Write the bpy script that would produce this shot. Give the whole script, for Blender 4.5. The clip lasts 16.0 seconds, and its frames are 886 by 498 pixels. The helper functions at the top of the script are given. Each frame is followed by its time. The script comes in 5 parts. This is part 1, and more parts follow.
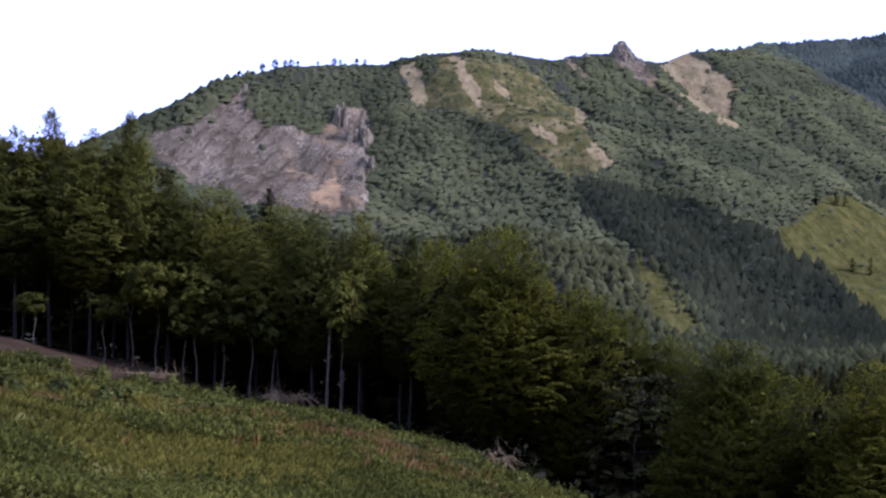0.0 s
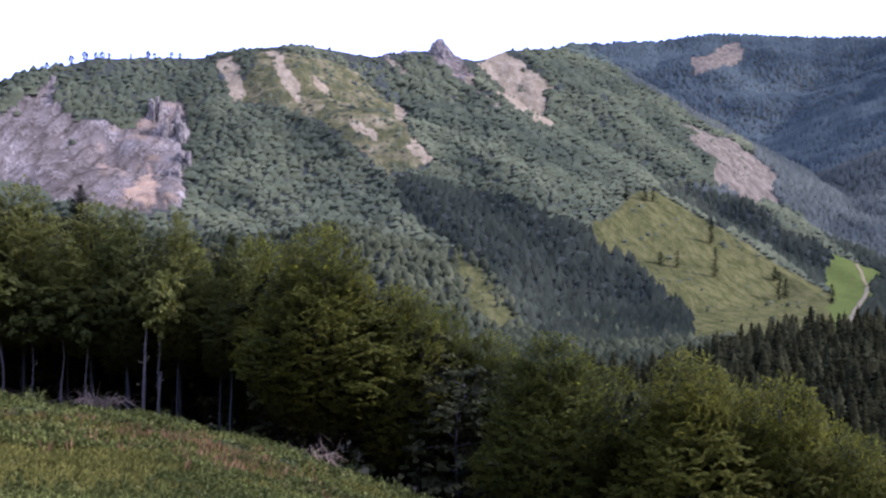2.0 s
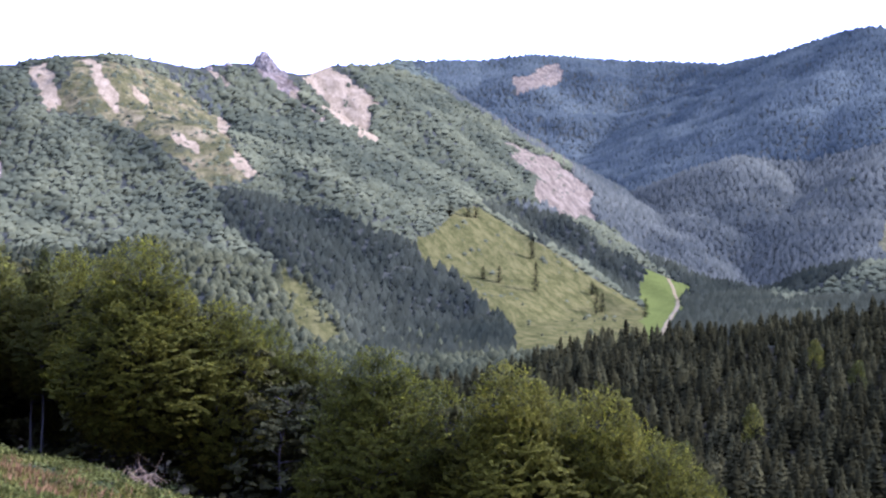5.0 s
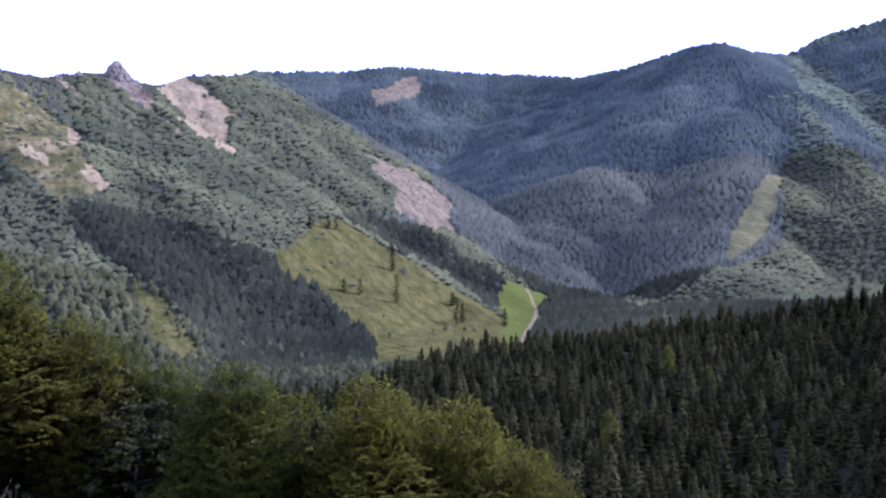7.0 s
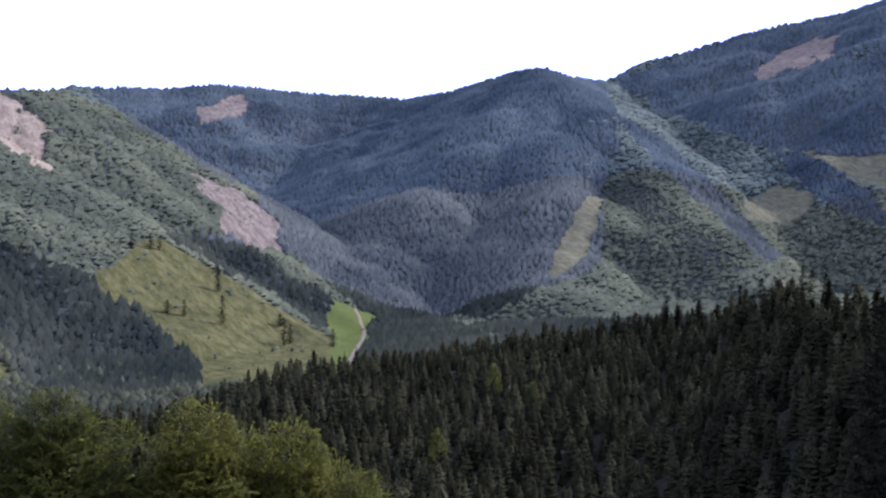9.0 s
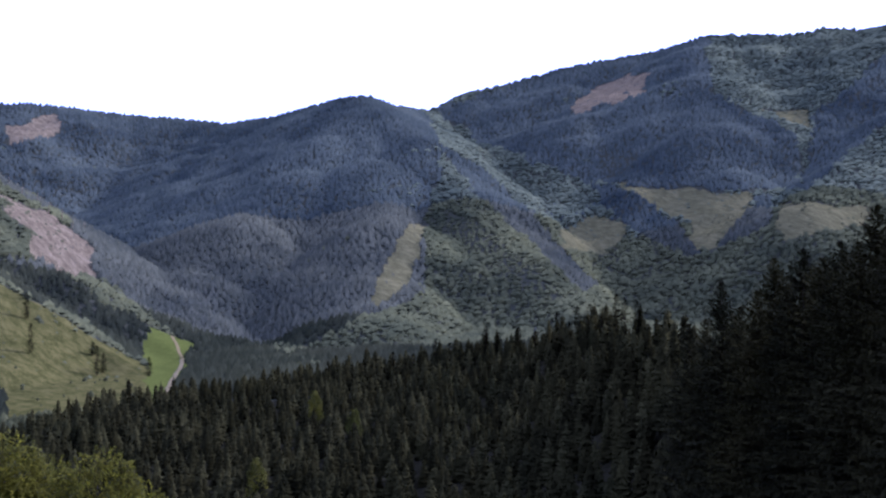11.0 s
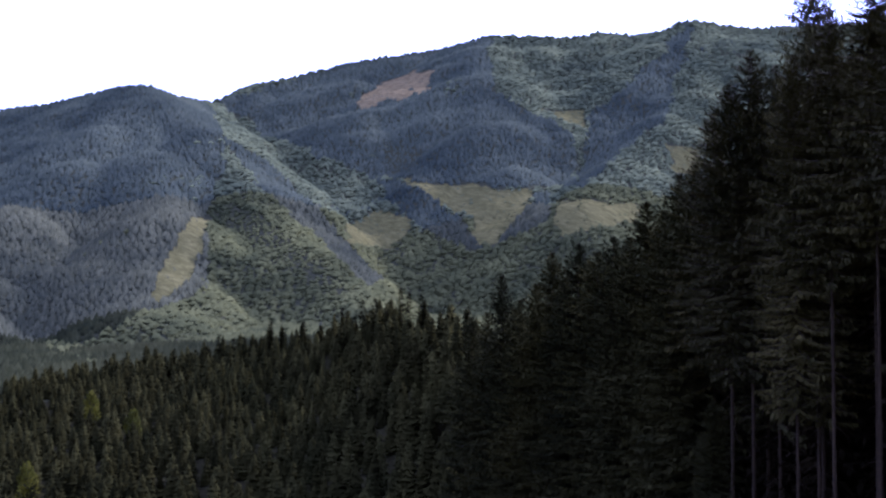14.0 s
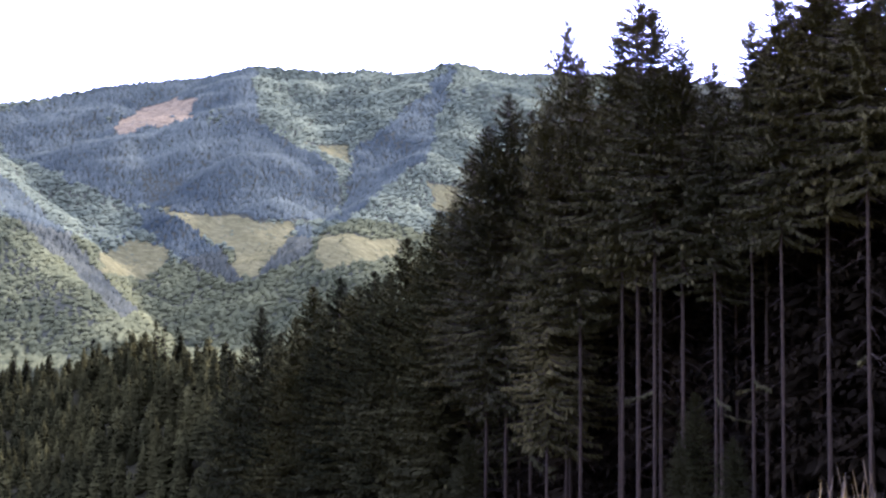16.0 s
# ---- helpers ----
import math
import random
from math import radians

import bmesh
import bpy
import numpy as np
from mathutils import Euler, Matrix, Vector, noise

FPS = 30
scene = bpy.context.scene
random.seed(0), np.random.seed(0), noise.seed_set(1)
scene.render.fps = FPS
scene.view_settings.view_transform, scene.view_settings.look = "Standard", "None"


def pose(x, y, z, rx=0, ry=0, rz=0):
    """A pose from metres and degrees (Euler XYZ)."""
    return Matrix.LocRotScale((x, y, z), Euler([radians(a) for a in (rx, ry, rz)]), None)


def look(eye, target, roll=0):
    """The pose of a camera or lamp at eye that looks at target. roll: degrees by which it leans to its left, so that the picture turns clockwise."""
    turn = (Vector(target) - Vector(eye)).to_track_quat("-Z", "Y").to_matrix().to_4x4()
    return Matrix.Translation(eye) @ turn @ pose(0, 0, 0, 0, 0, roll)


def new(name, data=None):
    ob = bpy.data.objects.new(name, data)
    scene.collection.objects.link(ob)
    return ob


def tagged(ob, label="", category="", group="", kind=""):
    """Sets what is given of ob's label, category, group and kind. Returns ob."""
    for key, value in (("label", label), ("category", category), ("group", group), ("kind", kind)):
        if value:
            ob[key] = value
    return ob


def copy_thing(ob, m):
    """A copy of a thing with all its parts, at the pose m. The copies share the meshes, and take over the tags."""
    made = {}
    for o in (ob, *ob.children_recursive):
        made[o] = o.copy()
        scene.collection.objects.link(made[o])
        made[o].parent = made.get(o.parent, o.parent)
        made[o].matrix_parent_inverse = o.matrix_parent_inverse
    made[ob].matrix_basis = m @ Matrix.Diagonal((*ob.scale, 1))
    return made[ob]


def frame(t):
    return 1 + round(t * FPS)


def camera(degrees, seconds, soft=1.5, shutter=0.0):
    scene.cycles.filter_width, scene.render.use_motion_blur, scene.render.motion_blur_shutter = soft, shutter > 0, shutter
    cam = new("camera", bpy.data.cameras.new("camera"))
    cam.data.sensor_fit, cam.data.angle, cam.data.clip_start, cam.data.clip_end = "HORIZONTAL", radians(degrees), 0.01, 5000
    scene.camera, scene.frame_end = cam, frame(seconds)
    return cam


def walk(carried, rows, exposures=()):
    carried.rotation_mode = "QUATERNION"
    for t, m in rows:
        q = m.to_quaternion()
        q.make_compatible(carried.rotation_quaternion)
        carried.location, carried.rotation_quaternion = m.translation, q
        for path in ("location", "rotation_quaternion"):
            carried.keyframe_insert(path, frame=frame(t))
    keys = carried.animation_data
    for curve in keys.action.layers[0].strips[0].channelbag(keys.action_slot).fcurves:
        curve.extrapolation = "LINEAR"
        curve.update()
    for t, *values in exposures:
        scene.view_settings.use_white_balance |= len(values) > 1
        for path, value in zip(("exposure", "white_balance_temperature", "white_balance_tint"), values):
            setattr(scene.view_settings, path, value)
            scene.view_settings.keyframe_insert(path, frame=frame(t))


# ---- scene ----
cam = camera(42.06, 16.0, soft=2.4)
EYE = 1.6
PATH = [
    (0.0, pose(0, 0, EYE, 88.60, -1.00, 0.00)),
    (0.5, pose(0, 0, EYE, 88.58, -0.90, -2.59)),
    (1.0, pose(0, 0, EYE, 88.39, -0.80, -5.01)),
    (1.5, pose(0, 0, EYE, 88.49, -0.89, -6.89)),
    (2.0, pose(0, 0, EYE, 88.54, -0.68, -8.89)),
    (2.5, pose(0, 0, EYE, 88.57, -0.83, -10.35)),
    (3.0, pose(0, 0, EYE, 88.46, -0.83, -11.84)),
    (5.5, pose(0, 0, EYE, 89.61, -0.72, -19.16)),
    (6.0, pose(0, 0, EYE, 89.67, -0.39, -20.79)),
    (6.5, pose(0, 0, EYE, 90.12, -0.42, -22.30)),
    (7.0, pose(0, 0, EYE, 90.09, -0.45, -24.51)),
    (7.5, pose(0, 0, EYE, 89.93, -0.32, -26.18)),
    (8.0, pose(0, 0, EYE, 90.04, -0.21, -28.46)),
    (8.5, pose(0, 0, EYE, 90.48, -0.17, -30.63)),
    (9.0, pose(0, 0, EYE, 91.14, -0.25, -33.04)),
    (11.5, pose(0, 0, EYE, 92.73, -0.71, -43.04)),
    (12.0, pose(0, 0, EYE, 93.02, -1.10, -43.95)),
    (12.5, pose(0, 0, EYE, 93.38, -0.87, -46.08)),
    (13.0, pose(0, 0, EYE, 93.30, -1.03, -49.03)),
    (13.5, pose(0, 0, EYE, 93.06, -0.55, -51.53)),
    (14.0, pose(0, 0, EYE, 92.30, -0.04, -52.48)),
    (14.5, pose(0, 0, EYE, 92.27, -0.62, -53.70)),
    (15.0, pose(0, 0, EYE, 92.45, -0.56, -55.90)),
    (15.5, pose(0, 0, EYE, 93.19, -0.38, -60.50)),
    (16.0, pose(0, 0, EYE, 94.05, -0.61, -64.34)),
]
EXPOSURES = [(0.0, 1.23, 4450, 49), (1.5, 1.65, 4310, 55), (3.0, 2.18, 4260, 56), (5.5, 2.51, 4250, 58), (6.2, 2.36, 4250, 58), (7.2, 1.89, 4250, 58), (9.0, 1.79, 4250, 58), (11.5, 1.37, 4250, 58), (12.5, 1.21, 4250, 58), (13.5, 1.39, 4330, 54), (14.0, 1.72, 4430, 53), (14.5, 2.37, 4400, 53), (16.0, 3.13, 4620, 55)]
walk(cam, PATH, EXPOSURES)

# ---- light ----
SUN_AZ, SUN_EL = 100.0, 34.0
world = bpy.data.worlds.new("world")
scene.world = world
world.use_nodes = True
wn, wl = world.node_tree.nodes, world.node_tree.links
sky = wn.new("ShaderNodeTexSky")
sky.sky_type = "NISHITA"
sky.sun_disc = False
sky.sun_elevation, sky.sun_rotation = radians(SUN_EL), radians(SUN_AZ)
sky.dust_density, sky.air_density = 1.5, 1.0
pale = wn.new("ShaderNodeHueSaturation")
pale.inputs["Saturation"].default_value, pale.inputs["Value"].default_value = 0.5, 1.0
wl.new(sky.outputs[0], pale.inputs["Color"])
veil = wn.new("ShaderNodeMix")  # a thin white veil of cloud over the whole sky
veil.data_type = "RGBA"
veil.inputs[0].default_value = 0.6
wl.new(pale.outputs[0], veil.inputs[6])
veil.inputs[7].default_value = (7.3, 7.6, 8.9, 1)
wl.new(veil.outputs[2], wn["Background"].inputs["Color"])
wn["Background"].inputs["Strength"].default_value = 0.11
sun = new("sun", bpy.data.lights.new("sun", "SUN"))
sun.data.energy, sun.data.angle, sun.data.color = 3.1, radians(4.0), (1.0, 0.90, 0.70)
_a, _e = radians(SUN_AZ), radians(SUN_EL)
sun.matrix_world = look((400 * math.sin(_a), 400 * math.cos(_a), 600), (400 * math.sin(_a) - math.sin(_a) * math.cos(_e), 400 * math.cos(_a) - math.cos(_a) * math.cos(_e), 600 - math.sin(_e)))
tagged(sun, "hazy summer afternoon sun", "sun", kind="structure")


# ---- materials ----
def shader(name, rough=0.8, spec=0.3):
    m = bpy.data.materials.new(name)
    m.use_nodes = True
    b = m.node_tree.nodes["Principled BSDF"]
    b.inputs["Roughness"].default_value, b.inputs["Specular IOR Level"].default_value = rough, spec
    return m, m.node_tree.nodes, m.node_tree.links, b


def ramp(n, l, source, stops):
    r = n.new("ShaderNodeValToRGB")
    e = r.color_ramp.elements
    while len(e) < len(stops):
        e.new(0.5)
    for k, (p, c) in enumerate(stops):
        e[k].position, e[k].color = p, (*c, 1)
    l.new(source, r.inputs[0])
    return r.outputs[0]


def noise_of(n, l, scale, detail=4.0, rough=0.6, coord=None):
    t = n.new("ShaderNodeTexNoise")
    t.inputs["Scale"].default_value, t.inputs["Detail"].default_value, t.inputs["Roughness"].default_value = scale, detail, rough
    if coord is None:
        coord = n.new("ShaderNodeNewGeometry").outputs["Position"]
    l.new(coord, t.inputs["Vector"])
    return t.outputs["Fac"]


def mixed(n, l, fac, a, b, kind="MIX"):
    m = n.new("ShaderNodeMix")
    m.data_type, m.blend_type = "RGBA", kind
    for s, v in ((m.inputs[0], fac), (m.inputs[6], a), (m.inputs[7], b)):
        if hasattr(v, "links"):
            l.new(v, s)
        elif isinstance(v, tuple):
            s.default_value = (*v, 1)
        else:
            s.default_value = v
    return m.outputs[2]


def bump(n, l, b, height, strength, distance):
    k = n.new("ShaderNodeBump")
    k.inputs["Strength"].default_value, k.inputs["Distance"].default_value = strength, distance
    l.new(height, k.inputs["Height"])
    l.new(k.outputs[0], b.inputs["Normal"])


def foliage(name, dark, mid, light, patch, through_light=0.25, rough=0.6, spec=0.35, island=True, grain=0.0, glow=(1.0, 1.0, 1.0)):
    """Leaves: colour varies leaf by leaf, plant by plant and in patches some metres wide; thin leaves let light through,
    which they filter to a warmer green (glow)."""
    m, n, l, b = shader(name, rough, spec)
    geo, info = n.new("ShaderNodeNewGeometry"), n.new("ShaderNodeObjectInfo")
    tone = n.new("ShaderNodeAttribute")
    tone.attribute_name = "tone"
    one = geo.outputs["Random Per Island"] if island else tone.outputs["Fac"]
    leaf = ramp(n, l, one, [(0.0, dark), (0.55, mid), (1.0, light)])
    wide = ramp(n, l, noise_of(n, l, patch, 5.0, 0.65), [(0.3, (0.52, 0.56, 0.6)), (0.7, (1.4, 1.34, 1.16))])
    colour = mixed(n, l, 1.0, leaf, wide, "MULTIPLY")
    plant = ramp(n, l, info.outputs["Random"], [(0.0, (0.74, 0.78, 0.84)), (1.0, (1.26, 1.22, 1.0))])
    colour = mixed(n, l, 1.0, colour, plant, "MULTIPLY")
    l.new(colour, b.inputs["Base Color"])
    if grain:
        bump(n, l, b, noise_of(n, l, grain, 3.0), 0.35, 0.8)
    if through_light:
        t, x = n.new("ShaderNodeBsdfTranslucent"), n.new("ShaderNodeMixShader")
        l.new(mixed(n, l, 1.0, colour, glow, "MULTIPLY"), t.inputs["Color"])
        x.inputs[0].default_value = through_light
        l.new(b.outputs[0], x.inputs[1])
        l.new(t.outputs[0], x.inputs[2])
        l.new(x.outputs[0], n["Material Output"].inputs["Surface"])
    return m


M_BEECH = foliage("beech leaves", (0.028, 0.029, 0.0025), (0.05, 0.0505, 0.004), (0.092, 0.09, 0.0068), 0.25, 0.5, 0.7, 0.02, glow=(2.15, 2.1, 1.0))
M_BEECH_DARK = foliage("wood edge beech leaves", (0.046, 0.0465, 0.0066), (0.068, 0.0685, 0.0095), (0.099, 0.099, 0.0132), 0.25, 0.45, 0.7, 0.02, glow=(1.8, 1.8, 1.2))
# darker copy of the beech leaves, with the wood's inner shade in its colour
M_WOOD_SHADE = foliage("beech leaves darkened as shade", (0.02, 0.0195, 0.0055), (0.028, 0.027, 0.0075), (0.038, 0.037, 0.01), 0.25, 0.05, 0.8, 0.0)
# near-black needle colour: holds the shade inside the plantation
M_SPRUCE_SHADE = foliage("spruce needles darkened as shade", (0.0085, 0.0066, 0.0038), (0.0115, 0.009, 0.005), (0.0155, 0.012, 0.0068), 0.3, 0.0, 0.95, 0.0)
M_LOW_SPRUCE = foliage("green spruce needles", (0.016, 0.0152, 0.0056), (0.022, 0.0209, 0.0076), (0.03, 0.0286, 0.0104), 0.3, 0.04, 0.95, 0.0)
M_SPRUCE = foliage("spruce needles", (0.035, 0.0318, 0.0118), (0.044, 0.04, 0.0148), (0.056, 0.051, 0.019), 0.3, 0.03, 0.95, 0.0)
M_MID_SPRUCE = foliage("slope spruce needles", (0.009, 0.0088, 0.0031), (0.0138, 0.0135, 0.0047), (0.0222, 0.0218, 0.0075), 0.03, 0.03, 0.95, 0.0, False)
# crown colours below pale with range: the haze is in the base colour
M_HAZE_BROAD = foliage("far broadleaf crowns paled as haze", (0.062, 0.069, 0.034), (0.072, 0.08, 0.039), (0.083, 0.091, 0.044), 0.008, 0.0, 0.95, 0.0, False, 0.35)
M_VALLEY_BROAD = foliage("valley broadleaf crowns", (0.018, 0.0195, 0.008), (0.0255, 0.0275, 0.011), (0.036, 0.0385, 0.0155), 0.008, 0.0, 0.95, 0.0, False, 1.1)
M_HAZE_SPRUCE = foliage("far spruce crowns paled as haze", (0.043, 0.0495, 0.031), (0.0505, 0.0575, 0.036), (0.059, 0.0665, 0.042), 0.006, 0.0, 0.95, 0.0, False)
M_HALF_HAZE_BROAD = foliage("mountain broadleaf crowns half paled as haze", (0.0355, 0.0385, 0.0168), (0.043, 0.0465, 0.0202), (0.052, 0.0555, 0.0243), 0.012, 0.0, 0.95, 0.0, False, 0.8)
M_HALF_HAZE_SPRUCE = foliage("side valley spruce crowns half paled as haze", (0.028, 0.031, 0.021), (0.034, 0.0375, 0.0255), (0.042, 0.0455, 0.031), 0.007, 0.0, 0.95, 0.0, False)
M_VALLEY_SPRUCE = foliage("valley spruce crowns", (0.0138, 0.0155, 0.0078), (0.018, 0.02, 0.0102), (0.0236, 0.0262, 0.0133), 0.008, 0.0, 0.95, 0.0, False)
M_GRASS = foliage("meadow grass", (0.044, 0.0415, 0.005), (0.08, 0.0725, 0.0085), (0.14, 0.123, 0.0145), 0.12, 0.3, 0.8, 0.02, False)
M_WEED = foliage("meadow weeds", (0.028, 0.032, 0.005), (0.055, 0.06, 0.0095), (0.1, 0.104, 0.017), 0.3, 0.25, 0.8, 0.02)
M_DRY_RED = foliage("reddish dry grass", (0.09, 0.05, 0.014), (0.14, 0.078, 0.022), (0.19, 0.115, 0.036), 0.3, 0.2, 0.8, 0.02)
M_STALK = foliage("dry grass stalks", (0.034, 0.024, 0.008), (0.058, 0.041, 0.0135), (0.092, 0.067, 0.022), 0.3, 0.2)


def bark(name, a, b2, scale):
    m, n, l, b = shader(name, 0.9, 0.2)
    f = noise_of(n, l, scale, 6.0, 0.7)
    l.new(ramp(n, l, f, [(0.3, a), (0.7, b2)]), b.inputs["Base Color"])
    bump(n, l, b, f, 0.6, 0.03)
    return m


M_BARK = bark("grey beech bark", (0.016, 0.014, 0.009), (0.04, 0.034, 0.023), 3.0)
M_PALE_BARK = bark("pale young beech bark", (0.045, 0.037, 0.021), (0.1, 0.082, 0.048), 3.0)
M_SPRUCE_BARK = bark("spruce bark", (0.0135, 0.0082, 0.0026), (0.036, 0.0235, 0.0078), 4.0)
M_DEADWOOD = bark("bleached dead wood", (0.088, 0.06, 0.021), (0.19, 0.136, 0.053), 2.0)


def land_material():
    m, n, l, b = shader("hillside", 1.0, 0.0)
    geo = n.new("ShaderNodeNewGeometry").outputs["Position"]
    fine, wide = noise_of(n, l, 0.35, 6.0, 0.7, geo), noise_of(n, l, 0.05, 5.0, 0.6, geo)
    colour = ramp(n, l, fine, [(0.3, (0.011, 0.0105, 0.004)), (0.7, (0.022, 0.02, 0.0085))])

    lay = n.new("ShaderNodeAttribute")
    lay.attribute_name = "lay"
    patchy = noise_of(n, l, 0.16, 9.0, 0.8, lay.outputs["Vector"])

    def cover(name, stops, spread=0.5, grain=None):
        nonlocal colour
        a = n.new("ShaderNodeAttribute")
        a.attribute_name = name
        s = n.new("ShaderNodeMath")
        s.operation = "MULTIPLY_ADD"
        l.new(wide, s.inputs[0])
        s.inputs[1].default_value = spread
        s.inputs[2].default_value = -spread / 2
        t = n.new("ShaderNodeMath")
        l.new(a.outputs["Fac"], t.inputs[0])
        l.new(s.outputs[0], t.inputs[1])
        k = n.new("ShaderNodeMapRange")
        k.inputs["From Min"].default_value, k.inputs["From Max"].default_value = 0.4, 0.6
        l.new(t.outputs[0], k.inputs["Value"])
        colour = mixed(n, l, k.outputs[0], colour, ramp(n, l, grain or fine, stops))

    cover("wood", [(0.3, (0.026, 0.0265, 0.0125)), (0.7, (0.036, 0.0365, 0.018))], 0.1)
    cover("pasture", [(0.36, (0.024, 0.0245, 0.0048)), (0.48, (0.044, 0.0415, 0.0078)), (0.6, (0.075, 0.0655, 0.0138))], 0.6, patchy)
    cover("hay", [(0.36, (0.047, 0.044, 0.013)), (0.5, (0.073, 0.066, 0.02)), (0.64, (0.11, 0.097, 0.032))], 0.6, patchy)
    cover("sward", [(0.3, (0.05, 0.048, 0.0085)), (0.5, (0.075, 0.07, 0.012)), (0.75, (0.12, 0.1, 0.023))])
    cover("soil", [(0.3, (0.022, 0.015, 0.007)), (0.7, (0.05, 0.033, 0.016))])
    cover("felled", [(0.36, (0.056, 0.043, 0.018)), (0.5, (0.096, 0.075, 0.031)), (0.64, (0.148, 0.117, 0.051))], 0.6, patchy)
    cover("lush", [(0.3, (0.042, 0.05, 0.006)), (0.7, (0.064, 0.07, 0.0095))], 0.1)
    craggy = noise_of(n, l, 0.42, 10.0, 0.8, lay.outputs["Vector"])
    broken = n.new("ShaderNodeMath")
    broken.operation = "MULTIPLY_ADD"
    l.new(noise_of(n, l, 0.035, 5.0, 0.65, lay.outputs["Vector"]), broken.inputs[0])
    broken.inputs[1].default_value = 0.38
    half = n.new("ShaderNodeMath")
    half.operation = "MULTIPLY"
    l.new(craggy, half.inputs[0])
    half.inputs[1].default_value = 0.72
    l.new(half.outputs[0], broken.inputs[2])
    joint = n.new("ShaderNodeTexVoronoi")
    joint.feature = "DISTANCE_TO_EDGE"
    joint.inputs["Scale"].default_value = 0.075
    bent = n.new("ShaderNodeVectorMath")
    bent.operation = "MULTIPLY_ADD"
    bent.inputs[1].default_value = (26, 26, 26)
    l.new(craggy, bent.inputs[0])
    l.new(lay.outputs["Vector"], bent.inputs[2])
    l.new(bent.outputs[0], joint.inputs["Vector"])
    crack = n.new("ShaderNodeMapRange")
    crack.inputs["From Max"].default_value = 0.14
    crack.inputs["To Min"].default_value, crack.inputs["To Max"].default_value = -0.09, 0.02
    l.new(joint.outputs["Distance"], crack.inputs["Value"])
    split = n.new("ShaderNodeMath")
    l.new(broken.outputs[0], split.inputs[0])
    l.new(crack.outputs[0], split.inputs[1])
    cover("rock", [(0.42, (0.04, 0.031, 0.014)), (0.48, (0.068, 0.0535, 0.0255)), (0.55, (0.096, 0.076, 0.038)), (0.61, (0.128, 0.103, 0.053)), (0.69, (0.23, 0.19, 0.102))], 0.5, split.outputs[0])
    cover("scree", [(0.36, (0.088, 0.066, 0.023)), (0.5, (0.148, 0.113, 0.041)), (0.64, (0.215, 0.167, 0.066))], 0.5, patchy)
    cover("ochre", [(0.3, (0.17, 0.105, 0.035)), (0.7, (0.36, 0.245, 0.095))], 0.6, craggy)
    l.new(colour, b.inputs["Base Color"])
    bump(n, l, b, craggy, 0.9, 2.4)
    stony = n.new("ShaderNodeAttribute")
    stony.attribute_name = "rock"
    rough = n.new("ShaderNodeMapRange")
    rough.inputs["To Min"].default_value, rough.inputs["To Max"].default_value = 0.1, 0.9
    l.new(stony.outputs["Fac"], rough.inputs["Value"])
    l.new(rough.outputs[0], b.inputs["Normal"].links[0].from_node.inputs["Strength"])
    return m


M_LAND = land_material()


def dirt_material():
    m, n, l, b = shader("dirt track", 0.95, 0.1)
    f = noise_of(n, l, 0.8, 6.0, 0.7)
    l.new(ramp(n, l, f, [(0.35, (0.085, 0.065, 0.0135)), (0.65, (0.12, 0.094, 0.022))]), b.inputs["Base Color"])
    bump(n, l, b, f, 0.6, 0.2)
    return m


M_DIRT = dirt_material()


def rock_material():
    m, n, l, b = shader("limestone", 0.9, 0.2)
    f, g = noise_of(n, l, 0.4, 8.0, 0.75), noise_of(n, l, 0.06, 4.0)
    c = ramp(n, l, f, [(0.32, (0.042, 0.035, 0.0165)), (0.5, (0.13, 0.111, 0.055)), (0.7, (0.31, 0.268, 0.14))])
    l.new(mixed(n, l, 1.0, c, ramp(n, l, g, [(0.35, (0.8, 0.75, 0.7)), (0.65, (1.1, 1.05, 1.0))]), "MULTIPLY"), b.inputs["Base Color"])
    bump(n, l, b, f, 1.0, 1.0)
    return m


M_ROCK = rock_material()

# ---- the land ----
def at(az, el, r):
    """Bearing and angle from the viewpoint in degrees, range in metres."""
    a = radians(az)
    return r * math.sin(a), r * math.cos(a), EYE + r * math.tan(radians(el))


RIDGE_LINES = {}


def ridge(name, fall, *crest):
    """A crest line as (bearing, angle, range) and the fall of its flanks."""
    RIDGE_LINES[name] = np.array([at(*p) for p in crest]), fall


ridge("quarry mountain", 0.58, (-40, 0.5, 950), (-22, 2.2, 940), (-16, 3.4, 950), (-13.1, 4.7, 960), (-10.7, 6.6, 1000), (-8, 7.4, 1020), (-4.2, 7.6, 1050), (-2.5, 7.65, 1055), (-2.1, 7.95, 1060), (1.7, 8.45, 1080), (5.4, 7.95, 1100), (7, 8.3, 1120), (8.4, 8.3, 1130), (9.4, 8, 1140), (10.5, 7.85, 1150), (12.2, 8.35, 1180))
ridge("near spur", 0.55, (7.5, 8.2, 1125), (11.0, 6.6, 1060), (14.2, 4.6, 1000), (16.8, 2.7, 950), (18.5, 1.5, 930), (21.6, 0.2, 900), (25.2, -2.2, 850), (27.3, -3.4, 800))
ridge("second spur", 0.62, (12.2, 8.35, 1180), (15, 8.25, 1250), (16.7, 7.6, 1270), (19.5, 5.0, 1270), (21.0, 3.0, 1250), (22.2, 1.5, 1220), (25.0, -0.4, 1180))
ridge("back ridge", 0.5, (9.5, 6.06, 2000), (13, 7.86, 2100), (15, 8.61, 2200), (19.2, 8.71, 2300), (21.7, 9.01, 2300), (26.7, 8.71, 2300), (31.4, 8.46, 2200), (33.2, 8.86, 2100))
